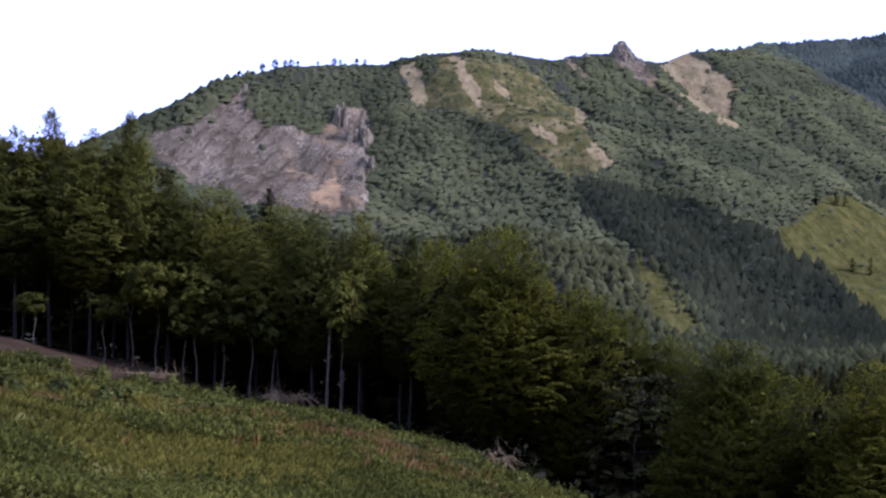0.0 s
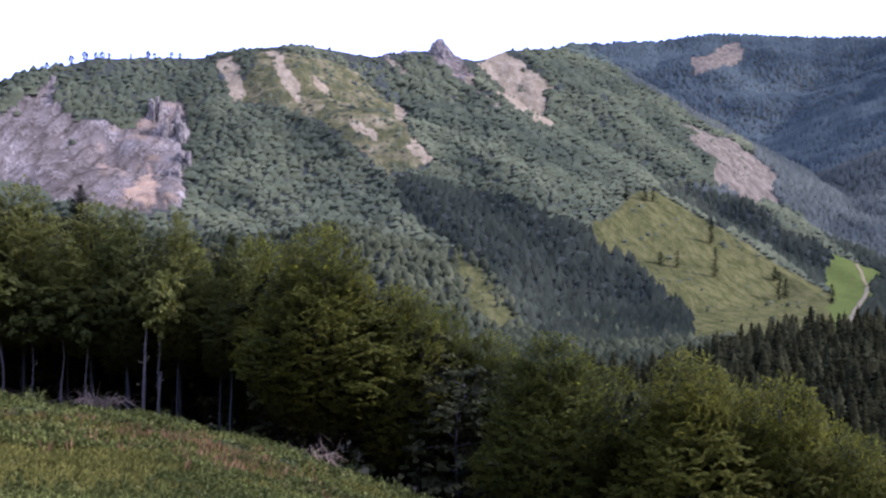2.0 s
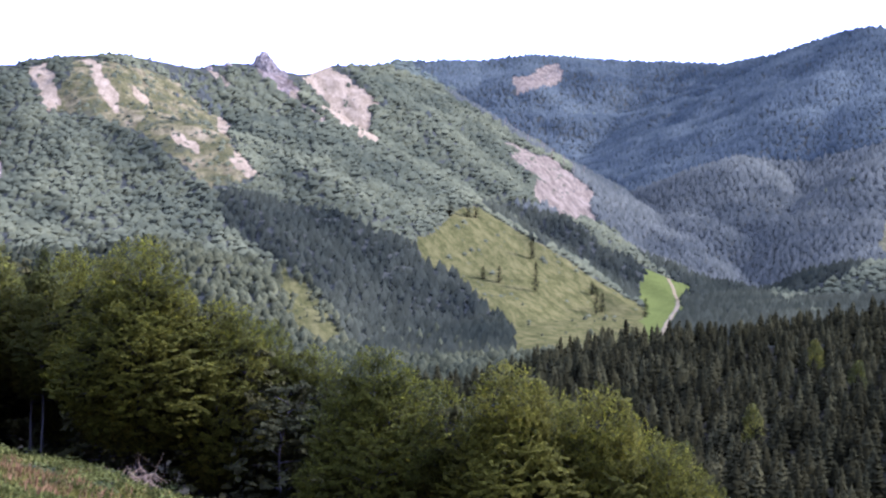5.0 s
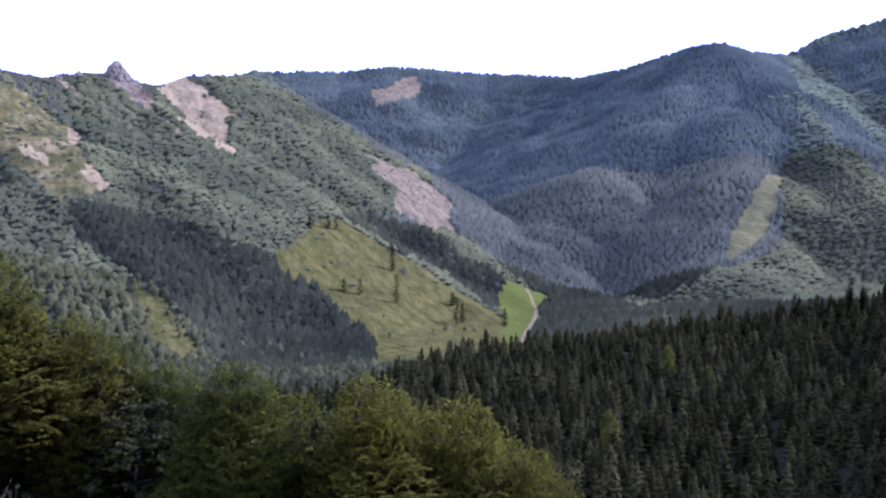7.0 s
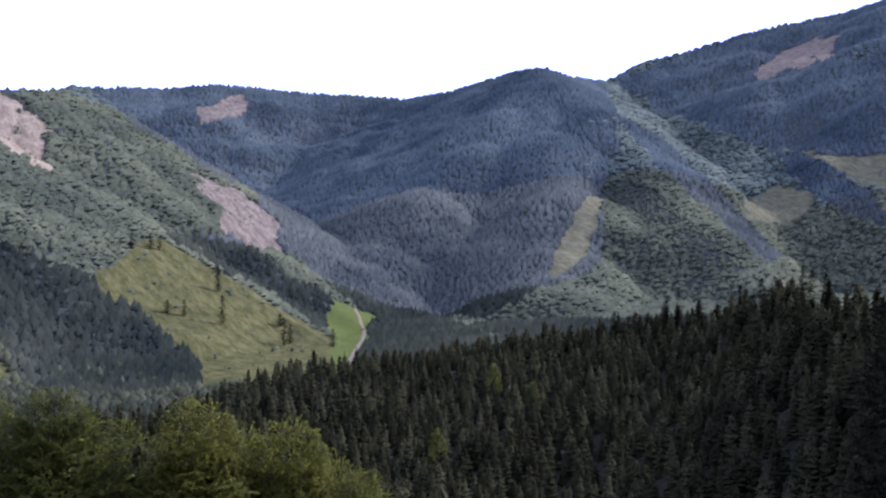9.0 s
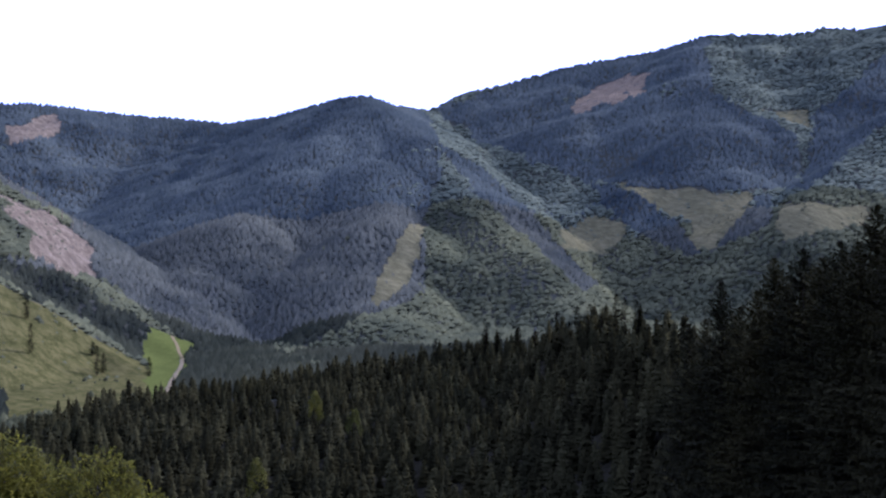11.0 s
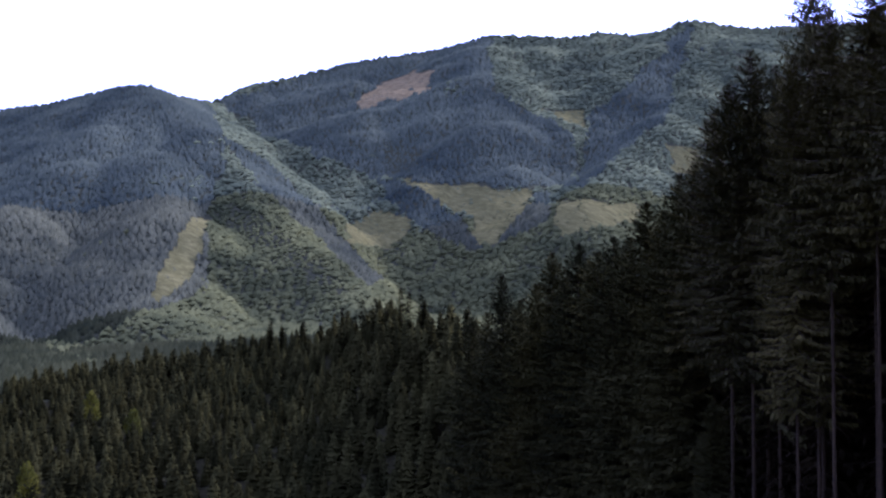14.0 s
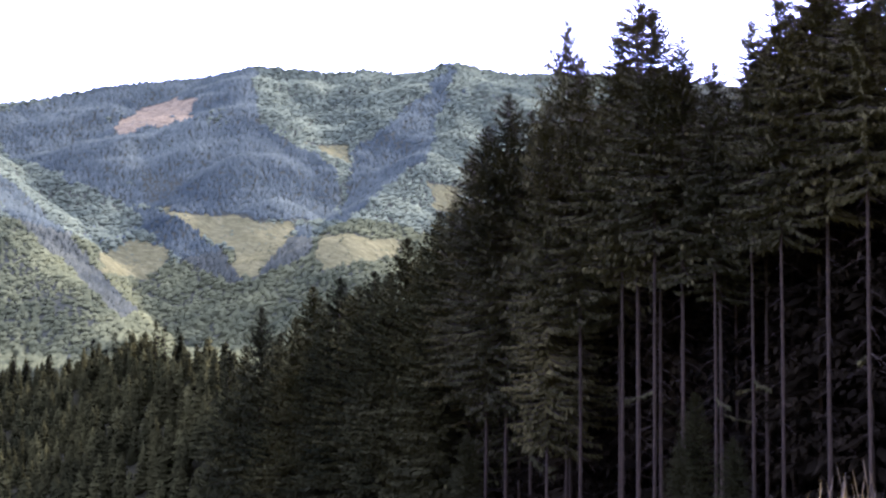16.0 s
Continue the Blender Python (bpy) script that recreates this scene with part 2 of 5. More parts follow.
ridge("dome", 0.6, (33.2, 8.8, 2100), (35.8, 9.55, 1950), (37.1, 9.95, 1860), (38.1, 9.95, 1860), (39.4, 9.5, 1900), (41.1, 9.25, 2100))
ridge("dome left spur", 0.62, (37.7, 9.95, 1860), (36.3, 7.9, 1650), (34.9, 6.2, 1500), (32.1, 4.0, 1350), (29.5, 1.2, 1200))
ridge("dome middle spur", 0.6, (37.9, 9.95, 1860), (38.4, 6.8, 1520), (39.0, 4.0, 1300), (38.5, 1.0, 1120), (38.0, -1.0, 1000))
ridge("dome right spur", 0.72, (37.9, 9.95, 1860), (40.8, 8.0, 1600), (43.1, 5.4, 1400), (45.4, 2.4, 1200), (48.8, -0.6, 1050))
ridge("dome outer spur", 0.72, (39.6, 9.4, 1900), (43, 7.1, 1750), (45.3, 4.6, 1600), (47.9, 1.5, 1450), (49.6, 0.0, 1350))
ridge("high ridge", 0.58, (41.1, 9.25, 2100), (43.6, 10.3, 2200), (48, 11.45, 2250), (52.6, 12.2, 2250), (54.8, 12.75, 2200), (58.9, 12.55, 2200), (60.3, 12.75, 2200), (61.8, 12.6, 2200), (63.2, 12.7, 2180), (64.7, 13.2, 2150), (66.1, 12.95, 2180), (67.5, 12.65, 2200), (72, 12.6, 2300), (85, 11, 2400), (110, 8, 2400))
ridge("high left spur", 0.66, (43.6, 10.3, 2200), (46, 7.6, 2000), (48.7, 5.9, 1850), (52.1, 3.6, 1650), (54.6, 1.9, 1500))
ridge("high middle spur", 0.7, (54.9, 12.7, 2200), (54.6, 10.8, 1880), (55.0, 8.4, 1640), (56.0, 6.2, 1480), (57.2, 4.4, 1350))
ridge("high right spur", 0.75, (64.7, 13.2, 2150), (64.9, 9.8, 1760), (63.4, 8.7, 1620), (61.3, 6.6, 1450), (59.2, 4.7, 1300))
SPUR_AZ = np.array([14, 18, 22.5, 29.4, 33.4, 39, 44.6, 50.6, 54, 57])
SPUR_R = np.array([380, 400, 440, 490, 520, 530, 490, 400, 290, 210])
SPUR_EL = np.array([-10.2, -8.6, -6.2, -5.1, -4.2, -3.8, -2.6, -1.7, -3.0, -6.6])
# the steep rise behind the viewpoint is unseen, added to block low skylight
HILL_AZ = np.array([-180, -90, -45, -30, -21, -15.9, -10.5, -5, 0.7, 6.3, 15, 25, 40, 52, 58, 62, 66, 75, 85, 100, 130, 180])
HILL_FALL = np.array([-0.55, -0.25, 0.03, 0.085, 0.102, 0.124, 0.138, 0.152, 0.179, 0.214, 0.28, 0.34, 0.38, 0.27, 0.21, 0.195, 0.185, 0.19, 0.17, 0.0, -0.35, -0.55])


def lattice(ix, iy, seed):
    h = (ix.astype(np.int64) * 374761393 + iy.astype(np.int64) * 668265263 + seed * 974711) & 0x7FFFFFFF
    h = ((h ^ (h >> 13)) * 1274126177) & 0x7FFFFFFF
    return ((h ^ (h >> 16)) & 0xFFFF) / 65535.0


def value_noise(x, y, size, seed=0):
    """Smooth noise from -1 to 1 with lumps of that size."""
    x, y = np.asarray(x, float) / size, np.asarray(y, float) / size
    ix, iy = np.floor(x), np.floor(y)
    fx, fy = x - ix, y - iy
    fx, fy = fx * fx * (3 - 2 * fx), fy * fy * (3 - 2 * fy)
    a, b = lattice(ix, iy, seed), lattice(ix + 1, iy, seed)
    c, d = lattice(ix, iy + 1, seed), lattice(ix + 1, iy + 1, seed)
    return 2 * ((a + (b - a) * fx) + ((c + (d - c) * fx) - (a + (b - a) * fx)) * fy) - 1


def crest_cone(x, y, line, fall, blunt=1.0):
    """The flanks under a crest line, rounded over some metres at the top, and the distance to it."""
    best, height = np.full(x.shape, 1e9), np.full(x.shape, -1e9)
    for (ax, ay, az), (bx, by, bz) in zip(line[:-1], line[1:]):
        dx, dy = bx - ax, by - ay
        t = np.clip(((x - ax) * dx + (y - ay) * dy) / (dx * dx + dy * dy), 0, 1)
        d = np.hypot(x - ax - t * dx, y - ay - t * dy)
        best = np.minimum(best, d)
        height = np.maximum(height, az + t * (bz - az) - fall * (np.hypot(d, blunt) - blunt) * (1 - 0.12 * np.clip(d / 500, 0, 1)))
    return best, height


def mountain_gullies(x, y):
    """Ribs and gullies that run down the mountain's face, from -1 to 1."""
    u, v = 0.87 * x + 0.5 * y, 0.87 * y - 0.5 * x
    u = u + 14 * value_noise(x, y, 80, 62)
    return 0.7 * value_noise(u, 0.16 * v, 46, 61) + 0.3 * value_noise(u, 0.2 * v, 21, 63)


def ground_height(x, y):
    x, y = np.asarray(x, float), np.asarray(y, float)
    r, az = np.hypot(x, y), np.degrees(np.arctan2(x, y))
    brow = 0.5 + 11.5 * np.clip((az - 66) / 14, 0, 1) * np.clip((150 - az) / 40, 0, 1)
    hill = -np.interp(az, HILL_AZ, HILL_FALL) * (r - brow * (1 - np.exp(-r / brow)))
    hill = hill + 1.7 * np.clip((r - 73) / 14, 0, 1) * np.clip((-9 - az) / 5, 0, 1)  # a low bank before the wood
    hill = np.minimum(hill, 130 + 0.1 * hill) + 0.25 * value_noise(x, y, 9, 1) * np.clip(r / 20, 0, 1) + 0.17 * value_noise(x, y, 2.5, 2) * np.clip(r / 10, 0, 1)
    z = -66 + 0.05 * np.clip(x, 0, 1500) - 26 * np.clip((420 - r) / 160, 0, 1) + 2 * value_noise(x, y, 60, 3)
    gully = mountain_gullies(x, y) * np.clip((az + 5) / 3, 0, 1) * np.clip((17 - az) / 4, 0, 1)
    lumps = 16 * value_noise(x, y, 150, 4) + 9 * value_noise(x, y, 70, 5) + 3.5 * value_noise(x, y, 28, 6)
    for key, (line, fall) in RIDGE_LINES.items():
        d, c = crest_cone(x, y, line, fall, 45.0 if key.startswith(("dome ", "high ")) and key.endswith("spur") else 6.0)
        c = c + lumps * np.clip(d / 120, 0, 1)
        if key in ("quarry mountain", "near spur"):
            c = c + 9.5 * gully * np.clip(d / 70, 0, 1)
        k = 10.0
        h = np.clip(0.5 + 0.5 * (c - z) / k, 0, 1)
        z = z + (c - z) * h + k * h * (1 - h) * 0.3
    # the low spruce spur across the hollow: its face rises away from the viewpoint
    top_r = np.interp(az, SPUR_AZ, SPUR_R)
    top_z = EYE + top_r * np.tan(np.radians(np.interp(az, SPUR_AZ, SPUR_EL)))
    foot_r = np.minimum(215, 0.6 * top_r)
    foot_z = np.interp(az, [40, 57], [-72, -50])
    up = np.clip((r - foot_r) / (top_r - foot_r), -0.4, 1)
    face = foot_z + (top_z - foot_z) * up + 1.5 * value_noise(x, y, 40, 7) - 0.35 * np.maximum(r - top_r, 0) - 3.0 * np.maximum(np.maximum(14 - az, az - 57), 0)
    z = np.where((az > -10) & (az < 80), np.maximum(z, face), z)
    k = 8.0
    h = np.clip(0.5 + 0.5 * (hill - z) / k, 0, 1)
    w = np.where(r < 60, 1.0, h)
    blend = z + (hill - z) * w
    return blend


# ---- end of heights ----
COVER = []


def region(kind, near, far, *edge):
    """What covers a stretch of land between two ranges: its edge as (bearing, angle) from the viewpoint."""
    COVER.append((kind, near, far, np.array(edge)))


region("rock", 500, 1300, (-14.50, 3.98), (-12.34, 4.65), (-9.93, 6.45), (-9.50, 5.10), (-8.54, 4.53), (-6.33, 4.32), (-5.24, 5.50), (-3.84, 5.40), (-3.67, 3.32), (-3.77, 0.53), (-5.16, 0.08), (-7.38, 0.18), (-9.85, 0.69), (-12.30, 1.46), (-14.17, 2.78))
region("ochre", 500, 1300, (-6.56, 1.03), (-5.19, 2.45), (-4.99, 0.23), (-6.00, 0.49))
region("scree", 550, 1350, (-2.40, 7.55), (-1.43, 7.85), (-1.01, 6.29), (-1.00, 5.74), (-1.47, 5.45), (-2.05, 6.68))
region("scree", 550, 1450, (10.41, 7.87), (11.48, 8.29), (12.10, 8.20), (14.58, 6.41), (13.74, 6.36), (14.41, 4.40), (13.29, 5.02), (11.94, 5.84), (11.11, 6.79))
region("scree", 550, 1450, (9.88, 7.12), (11.81, 5.76), (11.60, 5.54), (10.03, 6.74))
region("rock", 550, 1450, (8.03, 8.29), (8.54, 8.83), (9.46, 8.01), (10.43, 6.79), (9.34, 6.93))
region("thin", 500, 1350, (-0.27, 8.11), (1.46, 8.26), (2.51, 8.06), (4.51, 7.24), (6.40, 5.52), (8.36, 2.63), (6.10, 2.18), (3.50, 4.41), (1.22, 5.25), (-1.72, 5.77))
region("scree", 550, 1350, (0.16, 8.18), (0.64, 8.19), (1.87, 6.48), (1.61, 5.64), (0.95, 6.74))
region("scree", 550, 1350, (6.02, 8.02), (7.28, 7.12), (6.87, 7.01))
region("scree", 550, 1350, (6.3, 5.7), (7.1, 5.1), (6.95, 4.75), (6.45, 5.15))
region("scree", 550, 1350, (4.3, 4.95), (5.7, 4.2), (5.45, 3.95), (4.5, 4.45))
region("scree", 550, 1350, (7.1, 3.95), (8.6, 2.9), (8.25, 2.75), (7.0, 3.55))
region("scree", 550, 1350, (2.6, 6.9), (3.1, 6.3), (2.9, 6.1), (2.5, 6.5))
region("pasture", 560, 1300, (16.24, -0.18), (18.47, 1.45), (19.59, 1.44), (22.13, 0.01), (25.23, -1.96), (27.35, -3.09), (27.61, -4.28), (27.65, -6.90), (21.66, -7.04), (21.07, -4.55), (19.65, -3.17), (17.94, -1.78), (16.53, -1.24))
region("lush", 560, 1450, (27.35, -1.26), (29.77, -2.30), (29.25, -3.55), (28.72, -4.80), (28.75, -6.86), (27.51, -6.90))
region("track", 560, 1450, (28.77, -2.68), (29.07, -2.62), (29.24, -3.22), (28.69, -4.67), (28.30, -4.68), (28.89, -3.28))
region("felled", 750, 2350, (19.97, 4.97), (21.52, 4.48), (22.92, 3.94), (24.89, 2.45), (24.92, 0.77), (23.80, 0.93), (21.83, 1.91), (22.37, 3.04), (21.24, 4.00))
region("felled", 1150, 2550, (20.91, 7.97), (23.42, 8.58), (23.32, 7.76), (20.92, 6.97))
region("pasture", 500, 1150, (9.60, -1.31), (11.26, -2.69), (12.95, -5.18), (11.85, -5.46), (10.46, -4.63), (9.61, -2.70))
region("hay", 550, 1850, (40.05, 3.84), (40.96, 3.69), (40.75, 2.30), (40.20, 0.63), (38.67, -0.41), (38.03, 0.06), (39.08, 1.75))
region("thin", 550, 1850, (40.74, 3.97), (42.67, 4.37), (44.84, 2.71), (48.29, -0.03), (46.71, 0.10), (43.49, 2.30))
region("hay", 950, 2150, (47.51, 3.37), (49.08, 4.29), (50.88, 3.81), (51.18, 3.32), (49.85, 2.21), (48.03, 2.49))
region("felled", 1350, 2450, (48.20, 9.80), (49.86, 10.65), (51.91, 11.19), (51.76, 10.26), (49.86, 9.68), (48.30, 9.00))
region("hay", 950, 2250, (50.11, 5.75), (52.07, 5.63), (57.03, 5.16), (56.49, 4.06), (55.14, 2.53), (54.17, 2.33), (53.75, 3.77), (51.80, 4.87))
region("hay", 950, 2250, (57.98, 4.67), (62.22, 4.65), (62.22, 3.78), (60.26, 3.32), (58.39, 2.80), (57.93, 3.79))
region("thin", 1150, 2250, (49.38, 7.51), (51.64, 7.10), (50.95, 5.98), (49.68, 5.98))
region("hay", 1150, 2150, (63.40, 7.26), (65.31, 7.21), (65.05, 5.89), (63.90, 5.91))
region("hay", 1350, 2350, (57.43, 9.19), (59.67, 9.09), (59.40, 8.15), (58.65, 8.44))
region("spruce", 560, 1350, (6.85, 2.23), (11.77, 1.22), (16.24, -0.40), (17.94, -1.78), (21.64, -4.82), (21.94, -6.48), (14.08, -6.56), (12.95, -4.90), (11.25, -2.13), (9.05, -1.04), (6.61, 0.04))
region("spruce", 560, 1450, (19.31, 1.66), (22.39, 1.69), (27.44, -1.31), (27.46, -3.09), (25.23, -1.74), (22.13, 0.18))
region("spruce", 650, 2650, (15.43, 9.04), (31.64, 9.04), (37.86, 10.40), (40.83, 9.74), (40.97, 0.19), (34.70, -2.32), (30.19, -2.70), (27.99, -1.36), (25.47, 0.83), (25.03, 2.50), (23.20, 3.94), (19.53, 5.94), (16.70, 7.97))
region("spruce", 550, 2450, (23.53, 9.03), (32.49, 9.24), (37.36, 10.56), (40.74, 9.58), (41.91, 7.25), (40.86, 3.87), (38.17, -0.08), (35.47, -1.22), (28.88, -1.29), (23.80, 1.78))
region("spruce", 1150, 2550, (41.30, 9.46), (52.00, 12.67), (54.80, 13.12), (55.09, 10.13), (58.92, 7.89), (59.19, 5.16), (50.11, 5.70), (47.85, 6.24), (43.59, 7.85))
region("spruce", 850, 2150, (48.70, 6.02), (52.08, 4.87), (54.59, 2.11), (53.76, 2.04), (50.41, 4.02))
region("spruce", 850, 2150, (57.04, 4.89), (57.90, 4.89), (57.58, 3.51), (54.86, 2.05), (56.22, 3.78))
region("spruce", 1150, 2450, (59.72, 8.69), (62.89, 11.26), (64.96, 13.50), (63.66, 8.85), (59.19, 5.02))
region("spruce", 500, 1150, (28.9, -2.4), (33.0, -2.3), (35.5, -3.6), (34.0, -5.5), (28.9, -6.5))
region("spruce", 500, 900, (34.5, -2.0), (41.0, -1.6), (46.0, -1.0), (49.0, -0.6), (49.0, -3.0), (42.0, -4.6), (35.0, -5.4))
region("spruce", 650, 1850, (41.62, 7.52), (43.61, 6.45), (46.47, 3.97), (49.47, 0.65), (48.77, 0.08), (45.92, 3.12), (43.35, 5.32))


def inside(az, el, edge):
    hit = np.zeros(az.shape, bool)
    for (ax, ay), (bx, by) in zip(edge, np.roll(edge, -1, 0)):
        cross = ((ay > el) != (by > el)) & (az < (bx - ax) * (el - ay) / ((by - ay) if by != ay else 1e-9) + ax)
        hit ^= cross
    return hit


MEADOW_AZ = np.array([-180, -60, -30, -21, -10.5, -5, 0.7, 6.3, 12, 20, 40, 60, 75, 90, 130, 180])
MEADOW_END = np.array([120, 110, 80, 76, 76, 75, 70, 66, 52, 34, 24, 22, 20, 30, 90, 120])


def cover_at(x, y, z, rag=0.22):
    """Masks by kind of cover, with ragged edges."""
    r, az = np.hypot(x, y), np.degrees(np.arctan2(x, y))
    el = np.degrees(np.arctan2(z - EYE, r))
    az = az + rag * (value_noise(x, y, 35, 21) + 0.6 * value_noise(x, y, 14, 22))
    el = el + rag * 0.7 * (value_noise(x, y, 35, 23) + 0.6 * value_noise(x, y, 14, 24))
    masks = {k: np.zeros(r.shape, bool) for k in ("rock", "ochre", "scree", "thin", "pasture", "hay", "lush", "track", "felled", "spruce", "sward", "soil")}
    for kind, near, far, edge in COVER:
        masks[kind] |= (r > near) & (r < far) & inside(az, el, edge)
    masks["sward"] = r < np.interp(np.degrees(np.arctan2(x, y)), MEADOW_AZ, MEADOW_END) + 1.5 * value_noise(x, y, 6, 25)
    masks["soil"] = (r > 73) & (r < 100) & (az > -40) & (az < -11) & (value_noise(x, y, 7, 26) > -0.4 - 0.05 * (r - 78))
    return masks


def mesh_from(name, verts, faces, material, smooth=False):
    """A mesh from arrays of corners and of equal-sided faces."""
    me = bpy.data.meshes.new(name)
    verts, faces = np.asarray(verts, np.float32), np.asarray(faces, np.int32)
    me.vertices.add(len(verts))
    me.vertices.foreach_set("co", verts.ravel())
    n, k = faces.shape
    me.loops.add(n * k)
    me.loops.foreach_set("vertex_index", faces.ravel())
    me.polygons.add(n)
    me.polygons.foreach_set("loop_start", np.arange(0, n * k, k, dtype=np.int32))
    me.polygons.foreach_set("use_smooth", np.full(n, smooth))
    me.update(calc_edges=True)
    me.materials.append(material)
    return me


def stuff(name, verts, faces, material, label, category, smooth=False, kind="stuff"):
    return tagged(new(name, mesh_from(name, verts, faces, material, smooth)), label, category, kind=kind)


# one sheet of land, finer where the walk looks
_az = np.concatenate([np.arange(-180, -30, 4.0), np.arange(-30, -16, 0.5), np.arange(-16, 68, 0.2), np.arange(68, 92, 0.5), np.arange(92, 180, 4.0)])
_r = np.concatenate([[0.0, 1.0], np.geomspace(1.6, 110, 90), np.geomspace(112, 500, 70)[1:], np.arange(511, 760, 11.0), np.arange(760, 1240, 6.0), np.arange(1240, 2480, 10.0), np.geomspace(2500, 4800, 20)])
_A, _R = np.meshgrid(np.radians(_az), _r, indexing="ij")
_X, _Y = _R * np.sin(_A), _R * np.cos(_A)
_Z = ground_height(_X, _Y)
_cover = cover_at(_X, _Y, _Z)
_cover["wood"] = _R > 480
_crag = _cover["rock"] * 1.0
_Z = _Z + _crag * (4 * value_noise(_X, _Y, 30, 31) + 2.2 * value_noise(_X, _Y, 13, 32) + 2.5 * np.abs(value_noise(_A * _R * 1.0, _R * 0.35, 20, 35)))
_Z = _Z + _cover["scree"] * 1.5 * value_noise(_X, _Y, 12, 33)
_n, _m = _X.shape
_i, _j = np.meshgrid(np.arange(_n), np.arange(_m - 1), indexing="ij")
_k = (_i + 1) % _n
_faces = np.stack([_i * _m + _j, _k * _m + _j, _k * _m + _j + 1, _i * _m + _j + 1], -1).reshape(-1, 4)[:, ::-1]
land = stuff("ground", np.stack([_X, _Y, _Z], -1).reshape(-1, 3), _faces, M_LAND, "wooded valley sides with meadows, felled clearings and bare quarry rock", "ground", True, "structure")
for _name in ("pasture", "hay", "felled", "lush", "rock", "scree", "ochre", "sward", "soil", "wood"):
    _at = land.data.attributes.new(_name, "FLOAT", "POINT")
    _v = _cover[_name].astype(np.float32)
    if _name == "pasture":
        _v = np.maximum(_v, 0.6 * (_cover["thin"] & (_az[:, None] < 14) & (_Z > 0)))
    if _name == "ochre":
        _v = np.maximum(_v, 0.7 * (_cover["rock"] & (_az[:, None] > -8)))
    if _name == "scree":
        _v = np.maximum(_v, 0.43 * (_cover["thin"] & (_az[:, None] < 9.5) & (_Z > 0)))
    _at.data.foreach_set("value", (_v * (0.56 if _name == "ochre" else 1.0)).ravel())

_lay = land.data.attributes.new("lay", "FLOAT_VECTOR", "POINT")  # metres along and up the slopes
_lay.data.foreach_set("vector", np.stack([_A * _R, 0.45 * _R, 0.5 * _Z], -1).astype(np.float32).ravel())

# ---- woods far off ----
rng = np.random.default_rng(5)


def dome_tree(sides=5):
    """A low rounded crown, one metre high and wide, closed down into the slope."""
    v, f = [], []
    for h, w in ((-0.5, 0.6), (0.52, 0.36)):
        for k in range(sides):
            a = k * 2 * math.pi / sides + h
            v.append((w * math.cos(a), w * math.sin(a), h))
    v.append((0, 0, 1.0))
    for k in range(sides):
        q = (k + 1) % sides
        f += [(k, q, sides + q), (k, sides + q, sides + k), (sides + k, sides + q, 2 * sides)]
    return np.array(v), np.array(f)


def spire_tree(sides):
    """A pointed crown with full flanks, one metre high and wide, closed down into the slope."""
    v, f = [], []
    for h, w in ((-0.35, 0.5), (0.35, 0.36)):
        v += [(w * math.cos(k * 2 * math.pi / sides + h), w * math.sin(k * 2 * math.pi / sides + h), h) for k in range(sides)]
    v.append((0, 0, 1.0))
    for k in range(sides):
        q = (k + 1) % sides
        f += [(k, q, sides + q), (k, sides + q, sides + k), (sides + k, sides + q, 2 * sides)]
    return np.array(v), np.array(f)


def scattered(name, unit, x, y, z, height, width, material, label, jitter=0.12, smooth=False, category="woods", canopy=0.0):
    """Many plants of one shape joined into one stretch of woods, each turned and shaped on its own.
    canopy: how far the crowns blend into one leafy surface that follows the slope."""
    uv, uf = unit
    n = len(x)
    a = rng.uniform(0, 2 * math.pi, n)
    w = (width * rng.uniform(0.8, 1.25, n))[:, None]
    px, py, pz = uv[:, 0][None], uv[:, 1][None], uv[:, 2][None]
    wob = 1 + jitter * rng.uniform(-1, 1, (n, len(uv)))
    c, s = np.cos(a)[:, None], np.sin(a)[:, None]
    vx = x[:, None] + w * wob * (c * px - s * py)
    vy = y[:, None] + w * wob * (s * px + c * py)
    vz = z[:, None] + height[:, None] * pz * (1 + 0.6 * jitter * rng.uniform(-1, 1, (n, len(uv))))
    faces = (np.arange(n)[:, None, None] * len(uv) + uf[None]).reshape(-1, uf.shape[1])
    ob = stuff(name, np.stack([vx, vy, vz], -1).reshape(-1, 3), faces, material, label, category, smooth)
    tone = ob.data.attributes.new("tone", "FLOAT", "POINT")
    tone.data.foreach_set("value", np.repeat(rng.uniform(0, 1, n), len(uv)).astype(np.float32))
    if canopy:
        g0, gx, gy = ground_height(x, y), ground_height(x + 9, y), ground_height(x, y + 9)
        slope = np.stack([(g0 - gx) / 9, (g0 - gy) / 9, np.ones(n)], 1)
        slope /= np.linalg.norm(slope, axis=1)[:, None]
        own = np.empty(n * len(uv) * 3, np.float32)
        ob.data.vertex_normals.foreach_get("vector", own)
        both = (1 - canopy) * own.reshape(-1, 3) + canopy * np.repeat(slope, len(uv), 0)
        both /= np.linalg.norm(both, axis=1)[:, None]
        ob.data.normals_split_custom_set_from_vertices(both.tolist())
    return ob


def spots(az0, az1, r0, r1, gap):
    """Loosely spaced places in a ring sector, one for each gap squared."""
    x0, x1 = -r1, r1
    g = np.arange(x0, x1, gap)
    gx, gy = np.meshgrid(g, g)
    gx, gy = (gx + gap * rng.uniform(-0.5, 0.5, gx.shape)).ravel(), (gy + gap * rng.uniform(-0.5, 0.5, gy.shape)).ravel()
    r, az = np.hypot(gx, gy), np.degrees(np.arctan2(gx, gy))
    keep = (r > r0) & (r < r1) & (az > az0) & (az < az1)
    return gx[keep], gy[keep]


